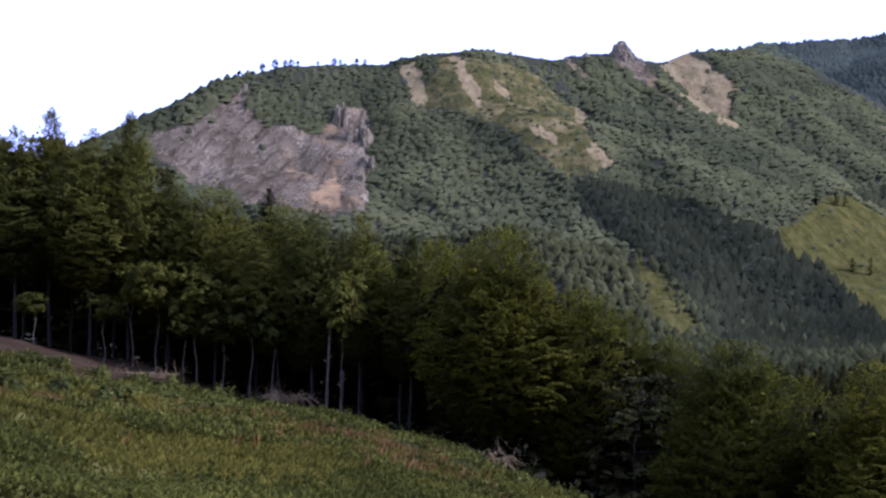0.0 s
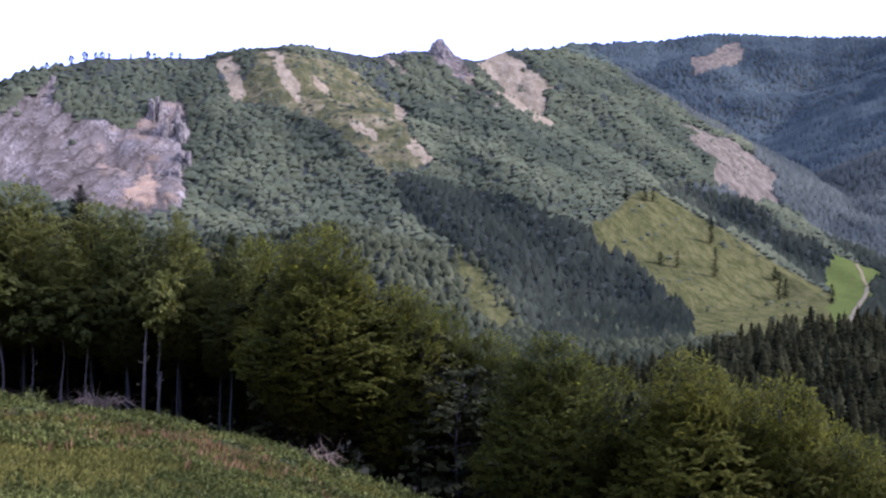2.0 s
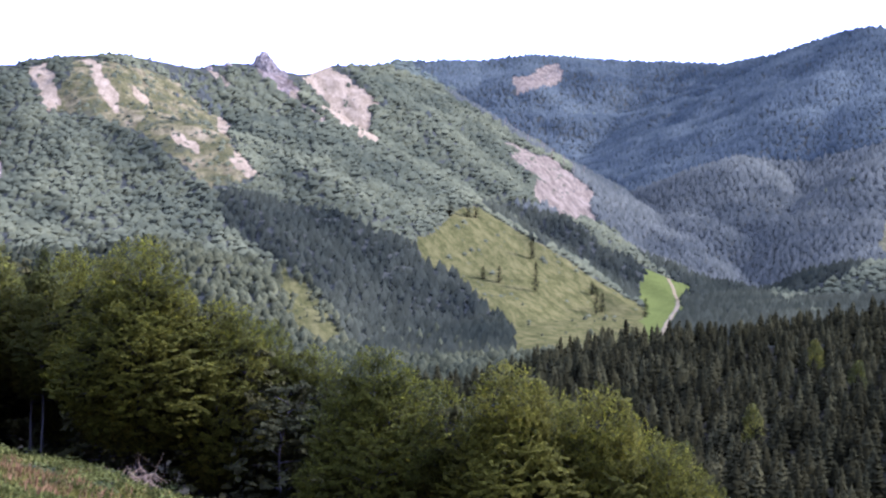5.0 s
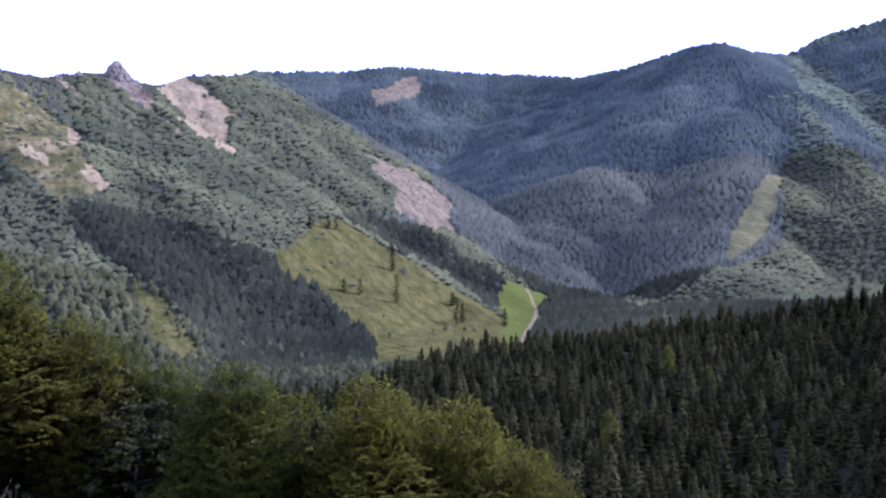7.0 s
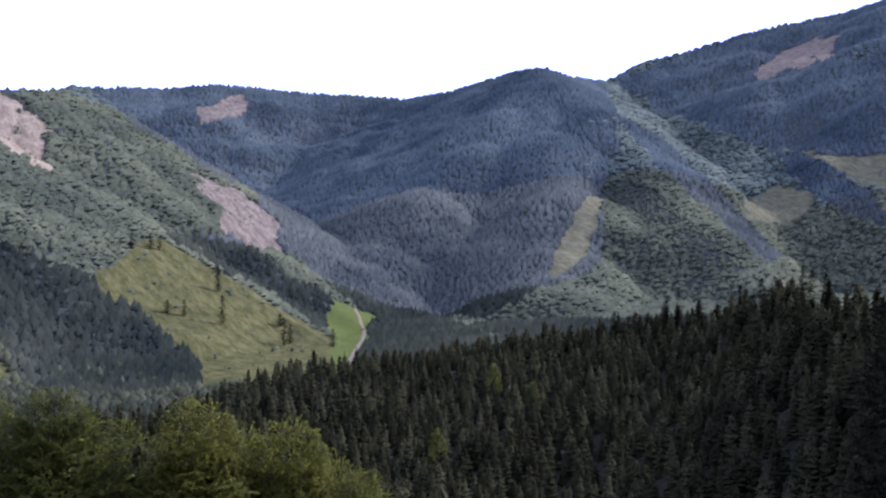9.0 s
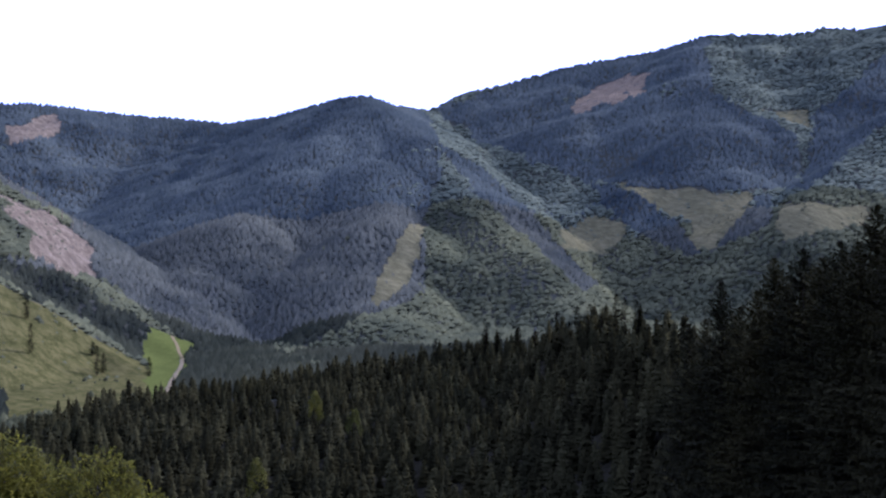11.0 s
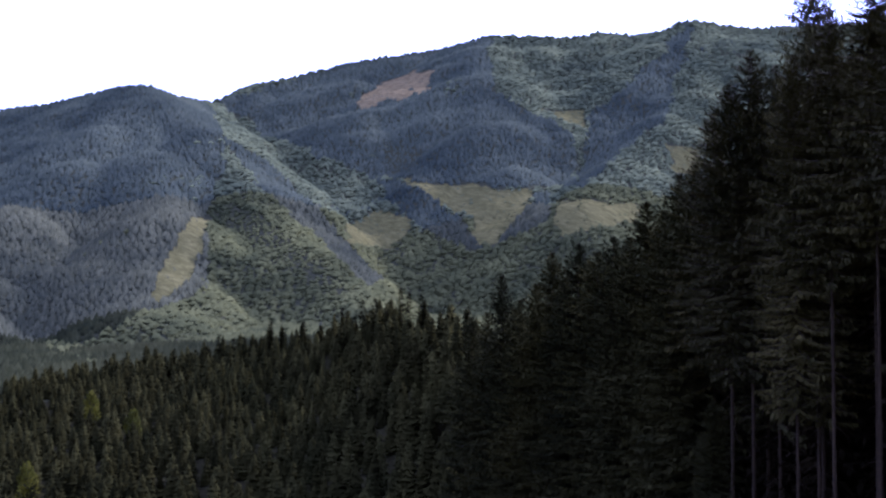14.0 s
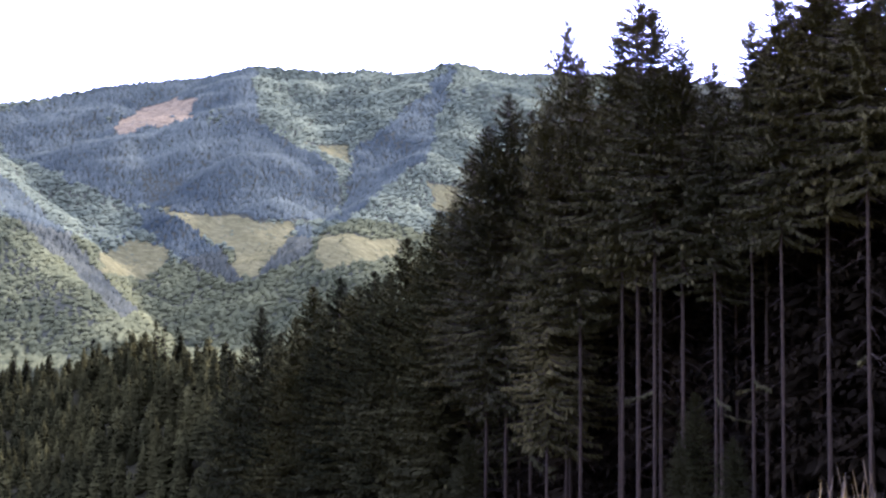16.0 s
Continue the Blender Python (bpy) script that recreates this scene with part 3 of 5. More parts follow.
def woods(kind, bands):
    """Places for the far woods of one kind, ring by ring: x, y, z, size, gap."""
    found = []
    for r0, r1, gap in bands:
        x, y = spots(-19, 76, r0, r1, gap)
        z, r = ground_height(x, y), np.hypot(x, y)
        away = ground_height(x * 1.01, y * 1.01) < z - 0.0022 * r
        c = cover_at(x, y, z)
        bare = c["pasture"] | c["hay"] | c["felled"] | c["lush"] | c["rock"] | c["scree"] | c["track"] | c["ochre"] | c["sward"]
        u = rng.uniform(0, 1, x.shape)
        keep = np.where(bare, u < np.where(c["pasture"], np.where(x < 200, 0.5, 0.1), np.where(c["felled"] | c["hay"], 0.3, np.where(c["scree"], 0.14, np.where(c["rock"], 0.06, 0.0)))), np.where(c["thin"], u < np.where((x < 200) & (z > 0), 0.5, 1.0), True))
        keep &= ~(c["lush"] | c["track"]) & (~away | (u < 0.15))  # slopes turned away from the valley are thinly wooded
        mix = rng.uniform(0, 1, x.shape) + 0.35 * value_noise(x, y, 90, 41) + 0.75 * np.minimum(mountain_gullies(x, y) + 0.1, 0) * (x < 300) * (r < 1250)
        conifer = (c["spruce"] & (mix < 1.2)) | (~c["spruce"] & (mix < -0.16))
        keep &= conifer if kind == "spruce" else ~conifer
        crest = crest_cone(x, y, RIDGE_LINES["quarry mountain"][0], 0.5)[0] + 45 * (np.degrees(np.arctan2(x, y)) < -9.3)
        size = np.where(bare, np.where(c["pasture"], 0.2 + 0.5 * rng.uniform(0, 1, x.shape) ** 2, 0.2 + 0.22 * rng.uniform(0, 1, x.shape)), np.where(c["thin"], np.where((x < 200) & (z > 0), 0.34 + 0.4 * rng.uniform(0, 1, x.shape) ** 2, 0.72), 1.0)) * np.clip(0.42 + crest / 70, 0.42, 1.0)
        keep &= (crest > 14) | (u < 0.35) | ((x < -40) & (crest > 4))
        keep &= r > np.interp(np.degrees(np.arctan2(x, y)), SPUR_AZ, SPUR_R + 30, left=0, right=0)
        found.append(np.stack([x, y, z - 0.5, size, np.full(x.shape, gap)], 1)[keep])
    return np.concatenate(found)


_b = woods("broad", ((760, 1000, 4.7), (1000, 1350, 5.3), (1350, 1800, 6.1), (1800, 2420, 7.4)))
_n = woods("broad", ((430, 760, 4.6),))
_s = woods("spruce", ((430, 720, 4.2), (720, 1000, 4.6), (1000, 1350, 5.1), (1350, 1800, 5.6), (1800, 2420, 6.6)))
_w = _b[:, 3] * _b[:, 4] * 1.95 * rng.uniform(0.6, 1.3, len(_b))
_h = _w * rng.uniform(0.42, 0.72, len(_b)) * np.where(_b[:, 4] > 6, 0.8, 1.0)
# each farther band of woods takes a paler crown colour in place of haze
for _q, _t, _m, _l in ((_b[:, 4] < 6, dome_tree(4), M_HALF_HAZE_BROAD, "green beech woods on the quarry mountain, half paled for haze"), (_b[:, 4] > 6, dome_tree(4), M_HAZE_BROAD, "green beech woods on the far slopes, paled for haze")):
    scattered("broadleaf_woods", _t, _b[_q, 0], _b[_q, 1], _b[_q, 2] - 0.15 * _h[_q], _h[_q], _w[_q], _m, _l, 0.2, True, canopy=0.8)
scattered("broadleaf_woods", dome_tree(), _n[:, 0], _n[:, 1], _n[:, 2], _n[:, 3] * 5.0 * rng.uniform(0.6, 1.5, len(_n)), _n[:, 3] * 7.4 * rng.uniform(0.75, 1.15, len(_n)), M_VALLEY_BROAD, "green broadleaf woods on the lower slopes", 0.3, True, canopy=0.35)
for _q, _t, _m, _l in ((_s[:, 4] < 5, spire_tree(5), M_VALLEY_SPRUCE, "dark green spruce stands low on the valley sides"), ((_s[:, 4] > 5) & (_s[:, 4] < 5.3), spire_tree(4), M_HALF_HAZE_SPRUCE, "spruce stands in the side valley, half paled for haze"), (_s[:, 4] > 5.3, spire_tree(4), M_HAZE_SPRUCE, "spruce woods on the far slopes, haze-paled blue-green")):
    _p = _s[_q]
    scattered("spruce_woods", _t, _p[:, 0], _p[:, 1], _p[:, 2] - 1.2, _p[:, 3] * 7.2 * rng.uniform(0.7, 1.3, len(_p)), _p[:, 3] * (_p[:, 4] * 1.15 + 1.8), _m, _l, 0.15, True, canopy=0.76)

# ---- trees near by ----
def part(name, me, parent, label=""):
    ob = new(name, me)
    ob.parent = parent
    return tagged(ob, label) if label else ob


def tube(path, radii, sides=6):
    """Corners and faces of a bent tapering stem."""
    path = [Vector(p) for p in path]
    v, f = [], []
    for k, (p, w) in enumerate(zip(path, radii)):
        d = (path[min(k + 1, len(path) - 1)] - path[max(k - 1, 0)]).normalized()
        u = d.cross(Vector((0.3, 1, 0.1))).normalized()
        q = d.cross(u)
        for s in range(sides):
            a = 2 * math.pi * s / sides
            v.append(p + w * (math.cos(a) * u + math.sin(a) * q))
    for k in range(len(path) - 1):
        for s in range(sides):
            t = (s + 1) % sides
            f.append((k * sides + s, k * sides + t, (k + 1) * sides + t, (k + 1) * sides + s))
    return [tuple(p) for p in v], f


def joined(pieces):
    v, f = [], []
    for pv, pf in pieces:
        b = len(v)
        v += pv
        f += [tuple(b + i for i in q) for q in pf]
    return v, f


def leaf_mesh(name, centres, sizes, normals, spin, material, droop=0.25, aspect=0.62, dome=None):
    """Small sprays of leaves, each a bent four-cornered blade of two halves.
    dome: outward ways of the crown, towards which the leaves' normals lean."""
    c, nrm = np.asarray(centres), np.asarray(normals)
    n = len(c)
    nrm = nrm / np.linalg.norm(nrm, axis=1)[:, None]
    ref = np.stack([np.cos(spin), np.sin(spin), np.zeros(n)], 1)
    u = ref - (ref * nrm).sum(1)[:, None] * nrm
    u /= np.linalg.norm(u, axis=1)[:, None] + 1e-9
    w = np.cross(nrm, u)
    s = np.asarray(sizes)[:, None]
    tip = c + u * s * 0.55 - nrm * s * droop
    back = c - u * s * 0.5
    left, right = c + w * s * aspect * 0.5 - nrm * s * 0.1, c - w * s * aspect * 0.5 - nrm * s * 0.1
    v = np.stack([back, right, tip, left], 1).reshape(-1, 3)
    b = np.arange(n)[:, None] * 4
    f = np.concatenate([b + np.array([[0, 1, 2]]), b + np.array([[0, 2, 3]])], 1).reshape(-1, 3)
    me = mesh_from(name, v, f, material, dome is not None)
    if dome is not None:
        both = 0.4 * nrm + 0.75 * dome
        both /= np.linalg.norm(both, axis=1)[:, None] + 1e-9
        me.normals_split_custom_set_from_vertices(np.repeat(both, 4, 0).tolist())
    return me


def beech(seed, height, spread, bare, sprays, material, per, leaf=0.36, skin=None):
    """A beech: stem, rising limbs, and flat fans of leaves at their ends. bare: leafless share of the stem."""
    g = np.random.default_rng(seed)
    tree = new("beech_tree")
    stem = [(0.35 * math.sin(k * 1.1 + seed) * k / 8, 0.3 * math.cos(k * 0.9 + seed) * k / 8, height * 0.95 * k / 8 - 0.3) for k in range(9)]
    rad = [0.0072 * height * (1 - 0.93 * k / 8) + 0.012 for k in range(9)]
    pieces, cs, ns, sz, sp = [tube(stem, rad, 7)], [], [], [], []
    limbs = 22
    for k in range(limbs):
        t = bare + (0.99 - bare) * (k + g.uniform(0, 0.9)) / limbs
        u = (t - bare) / (1 - bare)
        base = np.array([np.interp(t * 8, range(9), [p[i] for p in stem]) for i in range(3)])
        a = k * 2.4 + g.uniform(-0.6, 0.6)
        wide = (0.42 + 0.58 * min(1, u / 0.3)) * max(0.0, 1 - (max(0, u - 0.3) / 0.72) ** 2) ** 0.5 + 0.1
        length = spread * wide * g.uniform(0.65, 1.2)
        rise = 0.12 + 0.75 * u + g.uniform(-0.12, 0.15)
        way = np.array([math.cos(a), math.sin(a), 0.0])
        side = np.array([-way[1], way[0], 0.0])
        limb = lambda q: base + way * length * q + np.array([0, 0, length * (rise * q - 0.22 * q * q)])
        pieces.append(tube([limb(q) for q in (0, 0.35, 0.7, 1.0)], [0.035 + 0.003 * height * (1 - t), 0.03, 0.018, 0.008], 4))
        cloud = spread * (0.16 + 0.2 * wide) * g.uniform(0.85, 1.25)
        for _ in range(max(5, int(sprays / limbs * (0.45 + 0.75 * wide) * min(1.0, 0.4 + 2.2 * u)))):
            # each limb carries a rounded cloud of leaf fans, leafiest above
            d3 = g.normal(0, 1, 3)
            d3[2] = abs(d3[2]) - 0.35 * g.uniform()
            d3 /= np.linalg.norm(d3)
            root = limb(g.uniform(0.45, 0.95)) + d3 * cloud * g.uniform(0.45, 1.0) * np.array([1.0, 1.0, 0.75])
            turn = math.atan2(d3[1], d3[0]) + g.normal(0, 0.6)
            out = np.array([math.cos(turn), math.sin(turn), g.normal(0.3, 0.4)])
            cross = np.array([-out[1], out[0], g.normal(0, 0.3)])
            long = g.uniform(0.45, 1.0)
            d = g.uniform(0, 1, per)
            w = g.uniform(-1, 1, per) * (0.25 + 0.55 * np.sin(math.pi * np.clip(d, 0.05, 0.95))) * 0.7
            c = root + np.outer(d * long, out) + np.outer(w * long, cross)
            c[:, 2] -= 0.3 * long * d ** 2 + 0.12 * np.abs(w) - g.normal(0, 0.07, per)
            cs.append(c)
            ns.append(0.55 * d3 + np.array([0, 0, 0.6]) + g.normal(0, 0.42, (per, 3)))
            sz.append(leaf * g.uniform(0.6, 1.3, per))
            sp.append(turn + np.sign(w) * 0.6 + g.normal(0, 0.4, per))
    v, f = joined(pieces)
    part("trunk", mesh_from("beech trunk", v, f, skin or M_BARK, True), tree, "slender grey trunk with limbs")
    part("crown", leaf_mesh("beech crown", np.concatenate(cs), np.concatenate(sz), np.concatenate(ns), np.concatenate(sp), material), tree, "layered sprays of green leaves")
    return tree


def leafy_beech(seed, height, spread, bare, sprays, material, leaf=0.2, round_top=0.5, skin=None):
    """A beech in full leaf: a lobed dome of feathered sprays that reach outwards and up, thinner towards the shade inside."""
    g = np.random.default_rng(seed)
    tree = new("beech_tree")
    z0, deep = bare * height, (1 - bare) * height
    stem = [(0.3 * math.sin(k * 1.1 + seed) * k / 8, 0.3 * math.cos(k * 0.9 + seed) * k / 8, height * 0.93 * k / 8 - 0.3) for k in range(9)]
    pieces = [tube(stem, [0.0078 * height * (1 - 0.93 * k / 8) + 0.012 for k in range(9)], 7)]
    lobes = g.normal(0, 1, (16, 3))
    lobes[:, 2] = np.abs(lobes[:, 2]) - 0.3
    lobes /= np.linalg.norm(lobes, axis=1)[:, None]

    def girth(u):
        low = 0.5 + 0.5 * np.clip(u / 0.3, 0, 1) ** 0.7
        return spread * low * np.clip(1 - (np.clip(u - 0.3, 0, 1) / 0.7) ** 2, 0, 1) ** round_top

    u = g.uniform(0, 1, sprays * 3)
    u = u[g.uniform(0, 1, len(u)) < (girth(u) / spread + 0.25) / 1.25][:sprays]
    n = len(u)
    a = g.uniform(0, 2 * math.pi, n)
    d = np.stack([np.cos(a) * girth(u), np.sin(a) * girth(u), (u - 0.35) * deep], 1)
    d /= np.linalg.norm(d, axis=1)[:, None] + 1e-9
    near = np.max(np.exp(-(1 - np.clip(d @ lobes.T, -1, 1)) / 0.07), axis=1)
    depth = 1 - 0.36 * g.uniform(0, 1, n) ** 2
    reach = girth(u) * (0.78 + 0.3 * near) * depth
    tip = np.stack([np.cos(a) * reach, np.sin(a) * reach, z0 + deep * (u * (1.0 + 0.07 * near)) * (0.5 + 0.5 * depth)], 1)
    turn = a + g.normal(0, 0.45, n)
    lift = 0.15 + 1.0 * u ** 1.2 + g.normal(0, 0.25, n)
    way = np.stack([np.cos(turn) * np.cos(lift), np.sin(turn) * np.cos(lift), np.sin(lift)], 1)
    side = np.stack([-np.sin(turn), np.cos(turn), g.normal(0, 0.25, n)], 1)
    long = g.uniform(0.6, 1.25, n)
    per = 28
    q = np.tile(np.linspace(0.0, 1.0, per), (n, 1))
    hand = np.tile(np.where(np.arange(per) % 2, 1.0, -1.0), (n, 1))
    w = hand * (0.05 + 0.19 * np.sin(math.pi * np.clip(q + 0.12, 0, 1))) * g.uniform(0.6, 1.2, (n, per))
    c = tip[:, None] + way[:, None] * ((q - 0.8) * long[:, None])[..., None] + side[:, None] * (w * long[:, None])[..., None]
    c[..., 2] -= (0.22 * q ** 2 + 0.2 * np.abs(w)) * long[:, None]
    nrm = 0.4 * d[:, None] + np.array([0, 0, 0.7]) + g.normal(0, 0.32, (n, per, 3))
    spin = turn[:, None] + hand * 0.75 + g.normal(0, 0.3, (n, per))
    size = leaf * g.uniform(0.7, 1.3, (n, per))
    # sparse big leaves shut the inside of the crown
    m = sprays
    ui, ai, ri = g.uniform(0.02, 0.85, m), g.uniform(0, 2 * math.pi, m), g.uniform(0.05, 0.5, m) ** 0.7
    ci = np.stack([np.cos(ai) * ri * girth(ui), np.sin(ai) * ri * girth(ui), z0 + ui * deep * 0.95], 1)
    cs, ns = np.concatenate([c.reshape(-1, 3), ci]), np.concatenate([nrm.reshape(-1, 3), g.normal(0, 1, (m, 3)) + np.array([0, 0, 0.4])])
    sz, sp = np.concatenate([size.ravel(), g.uniform(0.25, 0.45, m)]), np.concatenate([spin.ravel(), ai])
    di = ci - np.array([0, 0, z0 + 0.35 * deep])
    di /= np.linalg.norm(di, axis=1)[:, None] + 1e-9
    dome = np.concatenate([np.repeat(d + 0.35 * (near - 0.5)[:, None] * np.array([0, 0, 1.0]), per, 0), di])
    for k in range(20):
        t = bare * 0.9 + (0.92 - bare * 0.9) * (k + g.uniform(0, 0.9)) / 20
        v = max(0.0, (t * height - z0) / deep)
        base = np.array([np.interp(t * 8, range(9), [p[i] for p in stem]) for i in range(3)])
        b, l = k * 2.4 + g.uniform(-0.6, 0.6), float(girth(v)) * g.uniform(0.6, 0.85)
        out = np.array([math.cos(b), math.sin(b), 0.25 + 0.6 * v])
        pieces.append(tube([base + out * l * x - np.array([0, 0, 0.15 * l * x * x]) for x in (0, 0.35, 0.7, 1.0)], [0.03 + 0.002 * height * (1 - t), 0.028, 0.017, 0.007], 4))
    v, f = joined(pieces)
    part("trunk", mesh_from("beech trunk", v, f, skin or M_BARK, True), tree, "slender grey trunk with limbs")
    part("crown", leaf_mesh("beech crown", cs, sz, ns, sp, material, dome=dome), tree, "layered feathery sprays of green leaves")
    return tree


def twig_mesh(name, roots, ways, lengths, normals, fat, material):
    """Needle twigs: narrow blades from a root along a way."""
    roots, ways, lengths = np.asarray(roots), np.asarray(ways), np.asarray(lengths)[:, None]
    ways = ways / (np.linalg.norm(ways, axis=1)[:, None] + 1e-9)
    side = np.cross(ways, normals)
    side /= np.linalg.norm(side, axis=1)[:, None] + 1e-9
    mid = roots + ways * lengths * 0.45
    n = len(roots)
    v = np.stack([roots, mid + side * lengths * fat * 0.5, roots + ways * lengths, mid - side * lengths * fat * 0.5], 1).reshape(-1, 3)
    b = np.arange(n)[:, None] * 4
    f = np.concatenate([b + np.array([[0, 1, 2]]), b + np.array([[0, 2, 3]])], 1).reshape(-1, 3)
    return mesh_from(name, v, f, material, False)


def spruce(seed, height, spread, bare, step, material, fat=0.2, ragged=0.0, lush=5, peak=5, hang=1.0, gap=1.0):
    """A spruce: straight stem, whorls of boughs with side twigs and hanging twigs, dead stubs below.
    step: metres between twigs. hang: how long the twigs droop. gap: how far apart the whorls are."""
    g = np.random.default_rng(seed)
    tree = new("spruce_tree")
    pieces = [tube([(0, 0, -0.5), (0.03, 0, height * 0.3), (0, 0.04, height * 0.7), (0, 0, height)], [0.0039 * height, 0.0033 * height, 0.0023 * height, 0.012], 8)]
    roots, ways, sizes, normals = [], [], [], []

    def bough(z, t, l, a):
        up = 0.42 * t ** 2 - 0.5 * (1 - t) + g.normal(0, 0.1)
        bend = 0.3 * (1 - 0.5 * t)
        way = np.array([math.cos(a), math.sin(a), 0])
        side = np.array([-way[1], way[0], 0])
        if step < 0.2:
            pieces.append(tube([tuple(np.array([0, 0, z]) + way * l * q + np.array([0, 0, l * (up * q + bend * q * q)])) for q in (0, 0.5, 1.0)], [0.012 + 0.007 * l, 0.01 + 0.003 * l, 0.005], 3))
        m = max(3, int(l / step))
        k = 3 * m
        q = np.repeat((np.arange(m) + g.uniform(0.2, 0.9)) / m, 3)
        hand = np.tile([1.0, -1.0, 0.0], m)
        spray = np.tile([1.0, 1.0, 0.0], m)
        r = np.array([0, 0, z]) + np.outer(q * l, way)
        r[:, 2] += l * (up * q + bend * q * q)
        long = np.where(spray > 0, (0.05 + 0.17 * (1 - q) * l + 0.12 * min(1, l)), hang * (0.12 + 0.2 * (1 - t)) * min(1.0, 0.4 + 0.4 * l)) * g.uniform(0.6, 1.25, k) * min(1.9, max(1.0, step / 0.2))
        lean = a + hand * (0.95 - 0.5 * q) + g.normal(0, 0.18, k)
        w = np.stack([np.cos(lean), np.sin(lean), np.where(spray > 0, up + 2 * bend * q - 0.25 + g.normal(0, 0.15, k), -2.2)], 1)
        nn = g.normal(0, 0.3, (k, 3)) + np.outer(hand * 0.3, side)
        nn[:, 2] += spray
        nn[:, :2] += (1 - spray)[:, None] * g.normal(0, 1, (k, 2))
        roots.append(r), ways.append(w), sizes.append(long), normals.append(nn)
        # the bough's own tip
        roots.append(r[-1:]), ways.append(np.array([[way[0], way[1], up + 2 * bend]])), sizes.append(np.array([0.14 * l + 0.1])), normals.append(np.array([[0.0, 0.1, 1.0]]))

    z = bare * height * 0.3
    while z < bare * height:
        if z > bare * height * 0.5 and g.uniform() < 0.5 * ragged:
            bough(z, 0.0, spread * g.uniform(0.4, 0.9), g.uniform(0, 6.28))
        for k in range(2):
            a, l = g.uniform(0, 6.28), g.uniform(0.3, 1.3)
            pieces.append(tube([(0, 0, z), (l * 0.5 * math.cos(a), l * 0.5 * math.sin(a), z - 0.2 * l), (l * math.cos(a), l * math.sin(a), z - 0.55 * l)], [0.018, 0.012, 0.005], 3))
        z += g.uniform(0.5, 1.0)
    z = bare * height
    while z < height - 0.15:
        t, down = (z - bare * height) / (height * (1 - bare)), height - z
        reach = spread * (1 - math.exp(-0.62 * down / spread)) * (0.6 + 0.4 * min(1, t * 6))
        for k in range(int(round(lush + peak * math.exp(-((down / 3.0) ** 2))))):
            bough(z + g.uniform(-0.3, 0.3) * min(1, down / 3), t, reach * g.uniform(0.7, 1.15) + 0.06, g.uniform(0, 6.28))
        z += g.uniform(0.32, 0.6) * (0.55 + 0.55 * (1 - t)) * min(1.0, 0.45 + 0.16 * down) * gap
    v, f = joined(pieces)
    part("trunk", mesh_from("spruce trunk", v, f, M_SPRUCE_BARK, True), tree, "straight bare trunk with dead twigs")
    part("crown", twig_mesh("spruce crown", np.concatenate(roots), np.concatenate(ways), np.concatenate(sizes), np.concatenate(normals), fat, material), tree, "dark drooping needle boughs")
    return tree


def stand(src, own_height, az, r, top, label, category, group, broad=1.0):
    """A tree at a bearing and range whose top reaches an angle from the viewpoint."""
    x, y, z = at(az, top, r)
    g = float(ground_height(np.array([x]), np.array([y]))[0])
    s = max(0.2, (z - g) / own_height)
    ob = copy_thing(src, Matrix.Translation((x, y, g)) @ Matrix.Rotation(random.uniform(0, 6.28), 4, "Z"))
    k = s ** 0.6 * broad * random.uniform(0.85, 1.15)
    ob.scale = (k, k * random.uniform(0.92, 1.1), s)
    return tagged(ob, label, category, group)


EDGE_BEECH = [leafy_beech(11, 14.0, 3.0, 0.3, 820, M_BEECH_DARK, 0.16, 0.8), leafy_beech(12, 14.0, 2.7, 0.34, 760, M_BEECH_DARK, 0.16, 0.95), leafy_beech(13, 14.0, 3.3, 0.26, 900, M_BEECH_DARK, 0.16, 0.7)]
THIN_BEECH = [beech(15, 8.0, 1.3, 0.6, 40, M_BEECH_DARK, 22, skin=M_PALE_BARK), beech(16, 8.0, 1.1, 0.7, 30, M_BEECH_DARK, 22, skin=M_PALE_BARK)]
FULL_BEECH = [leafy_beech(21, 12.0, 4.2, 0.14, 2000, M_BEECH, 0.15), leafy_beech(22, 12.0, 4.4, 0.12, 2050, M_BEECH, 0.15, 0.55), leafy_beech(23, 12.0, 4.0, 0.16, 1950, M_BEECH, 0.15, 0.6)]
PALE_BEECH = leafy_beech(28, 12.0, 4.0, 0.05, 420, M_BEECH_DARK, 0.34, 0.55)
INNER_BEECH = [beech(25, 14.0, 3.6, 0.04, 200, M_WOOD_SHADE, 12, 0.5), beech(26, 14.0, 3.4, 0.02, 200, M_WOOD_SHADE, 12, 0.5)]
TALL_SPRUCE = [spruce(45, 24.0, 3.0, 0.58, 0.11, M_SPRUCE, 0.34, 0.12, 8, 3), spruce(46, 24.0, 3.3, 0.54, 0.11, M_SPRUCE, 0.34, 0.1, 8, 3), spruce(47, 24.0, 2.8, 0.5, 0.11, M_SPRUCE, 0.34, 0.14, 8, 3)]
OLD_SPRUCE = spruce(48, 24.0, 2.5, 0.45, 0.1, M_SPRUCE, 0.26, 0.1, 5, 5, 2.2, 0.95)
EDGE_SPRUCE = [spruce(31, 24.0, 3.3, 0.34, 0.12, M_SPRUCE, 0.36, 0, 9, 3), spruce(32, 24.0, 2.9, 0.28, 0.12, M_SPRUCE, 0.36, 0, 9, 3), spruce(33, 24.0, 3.1, 0.38, 0.12, M_SPRUCE, 0.36, 0, 9, 3)]
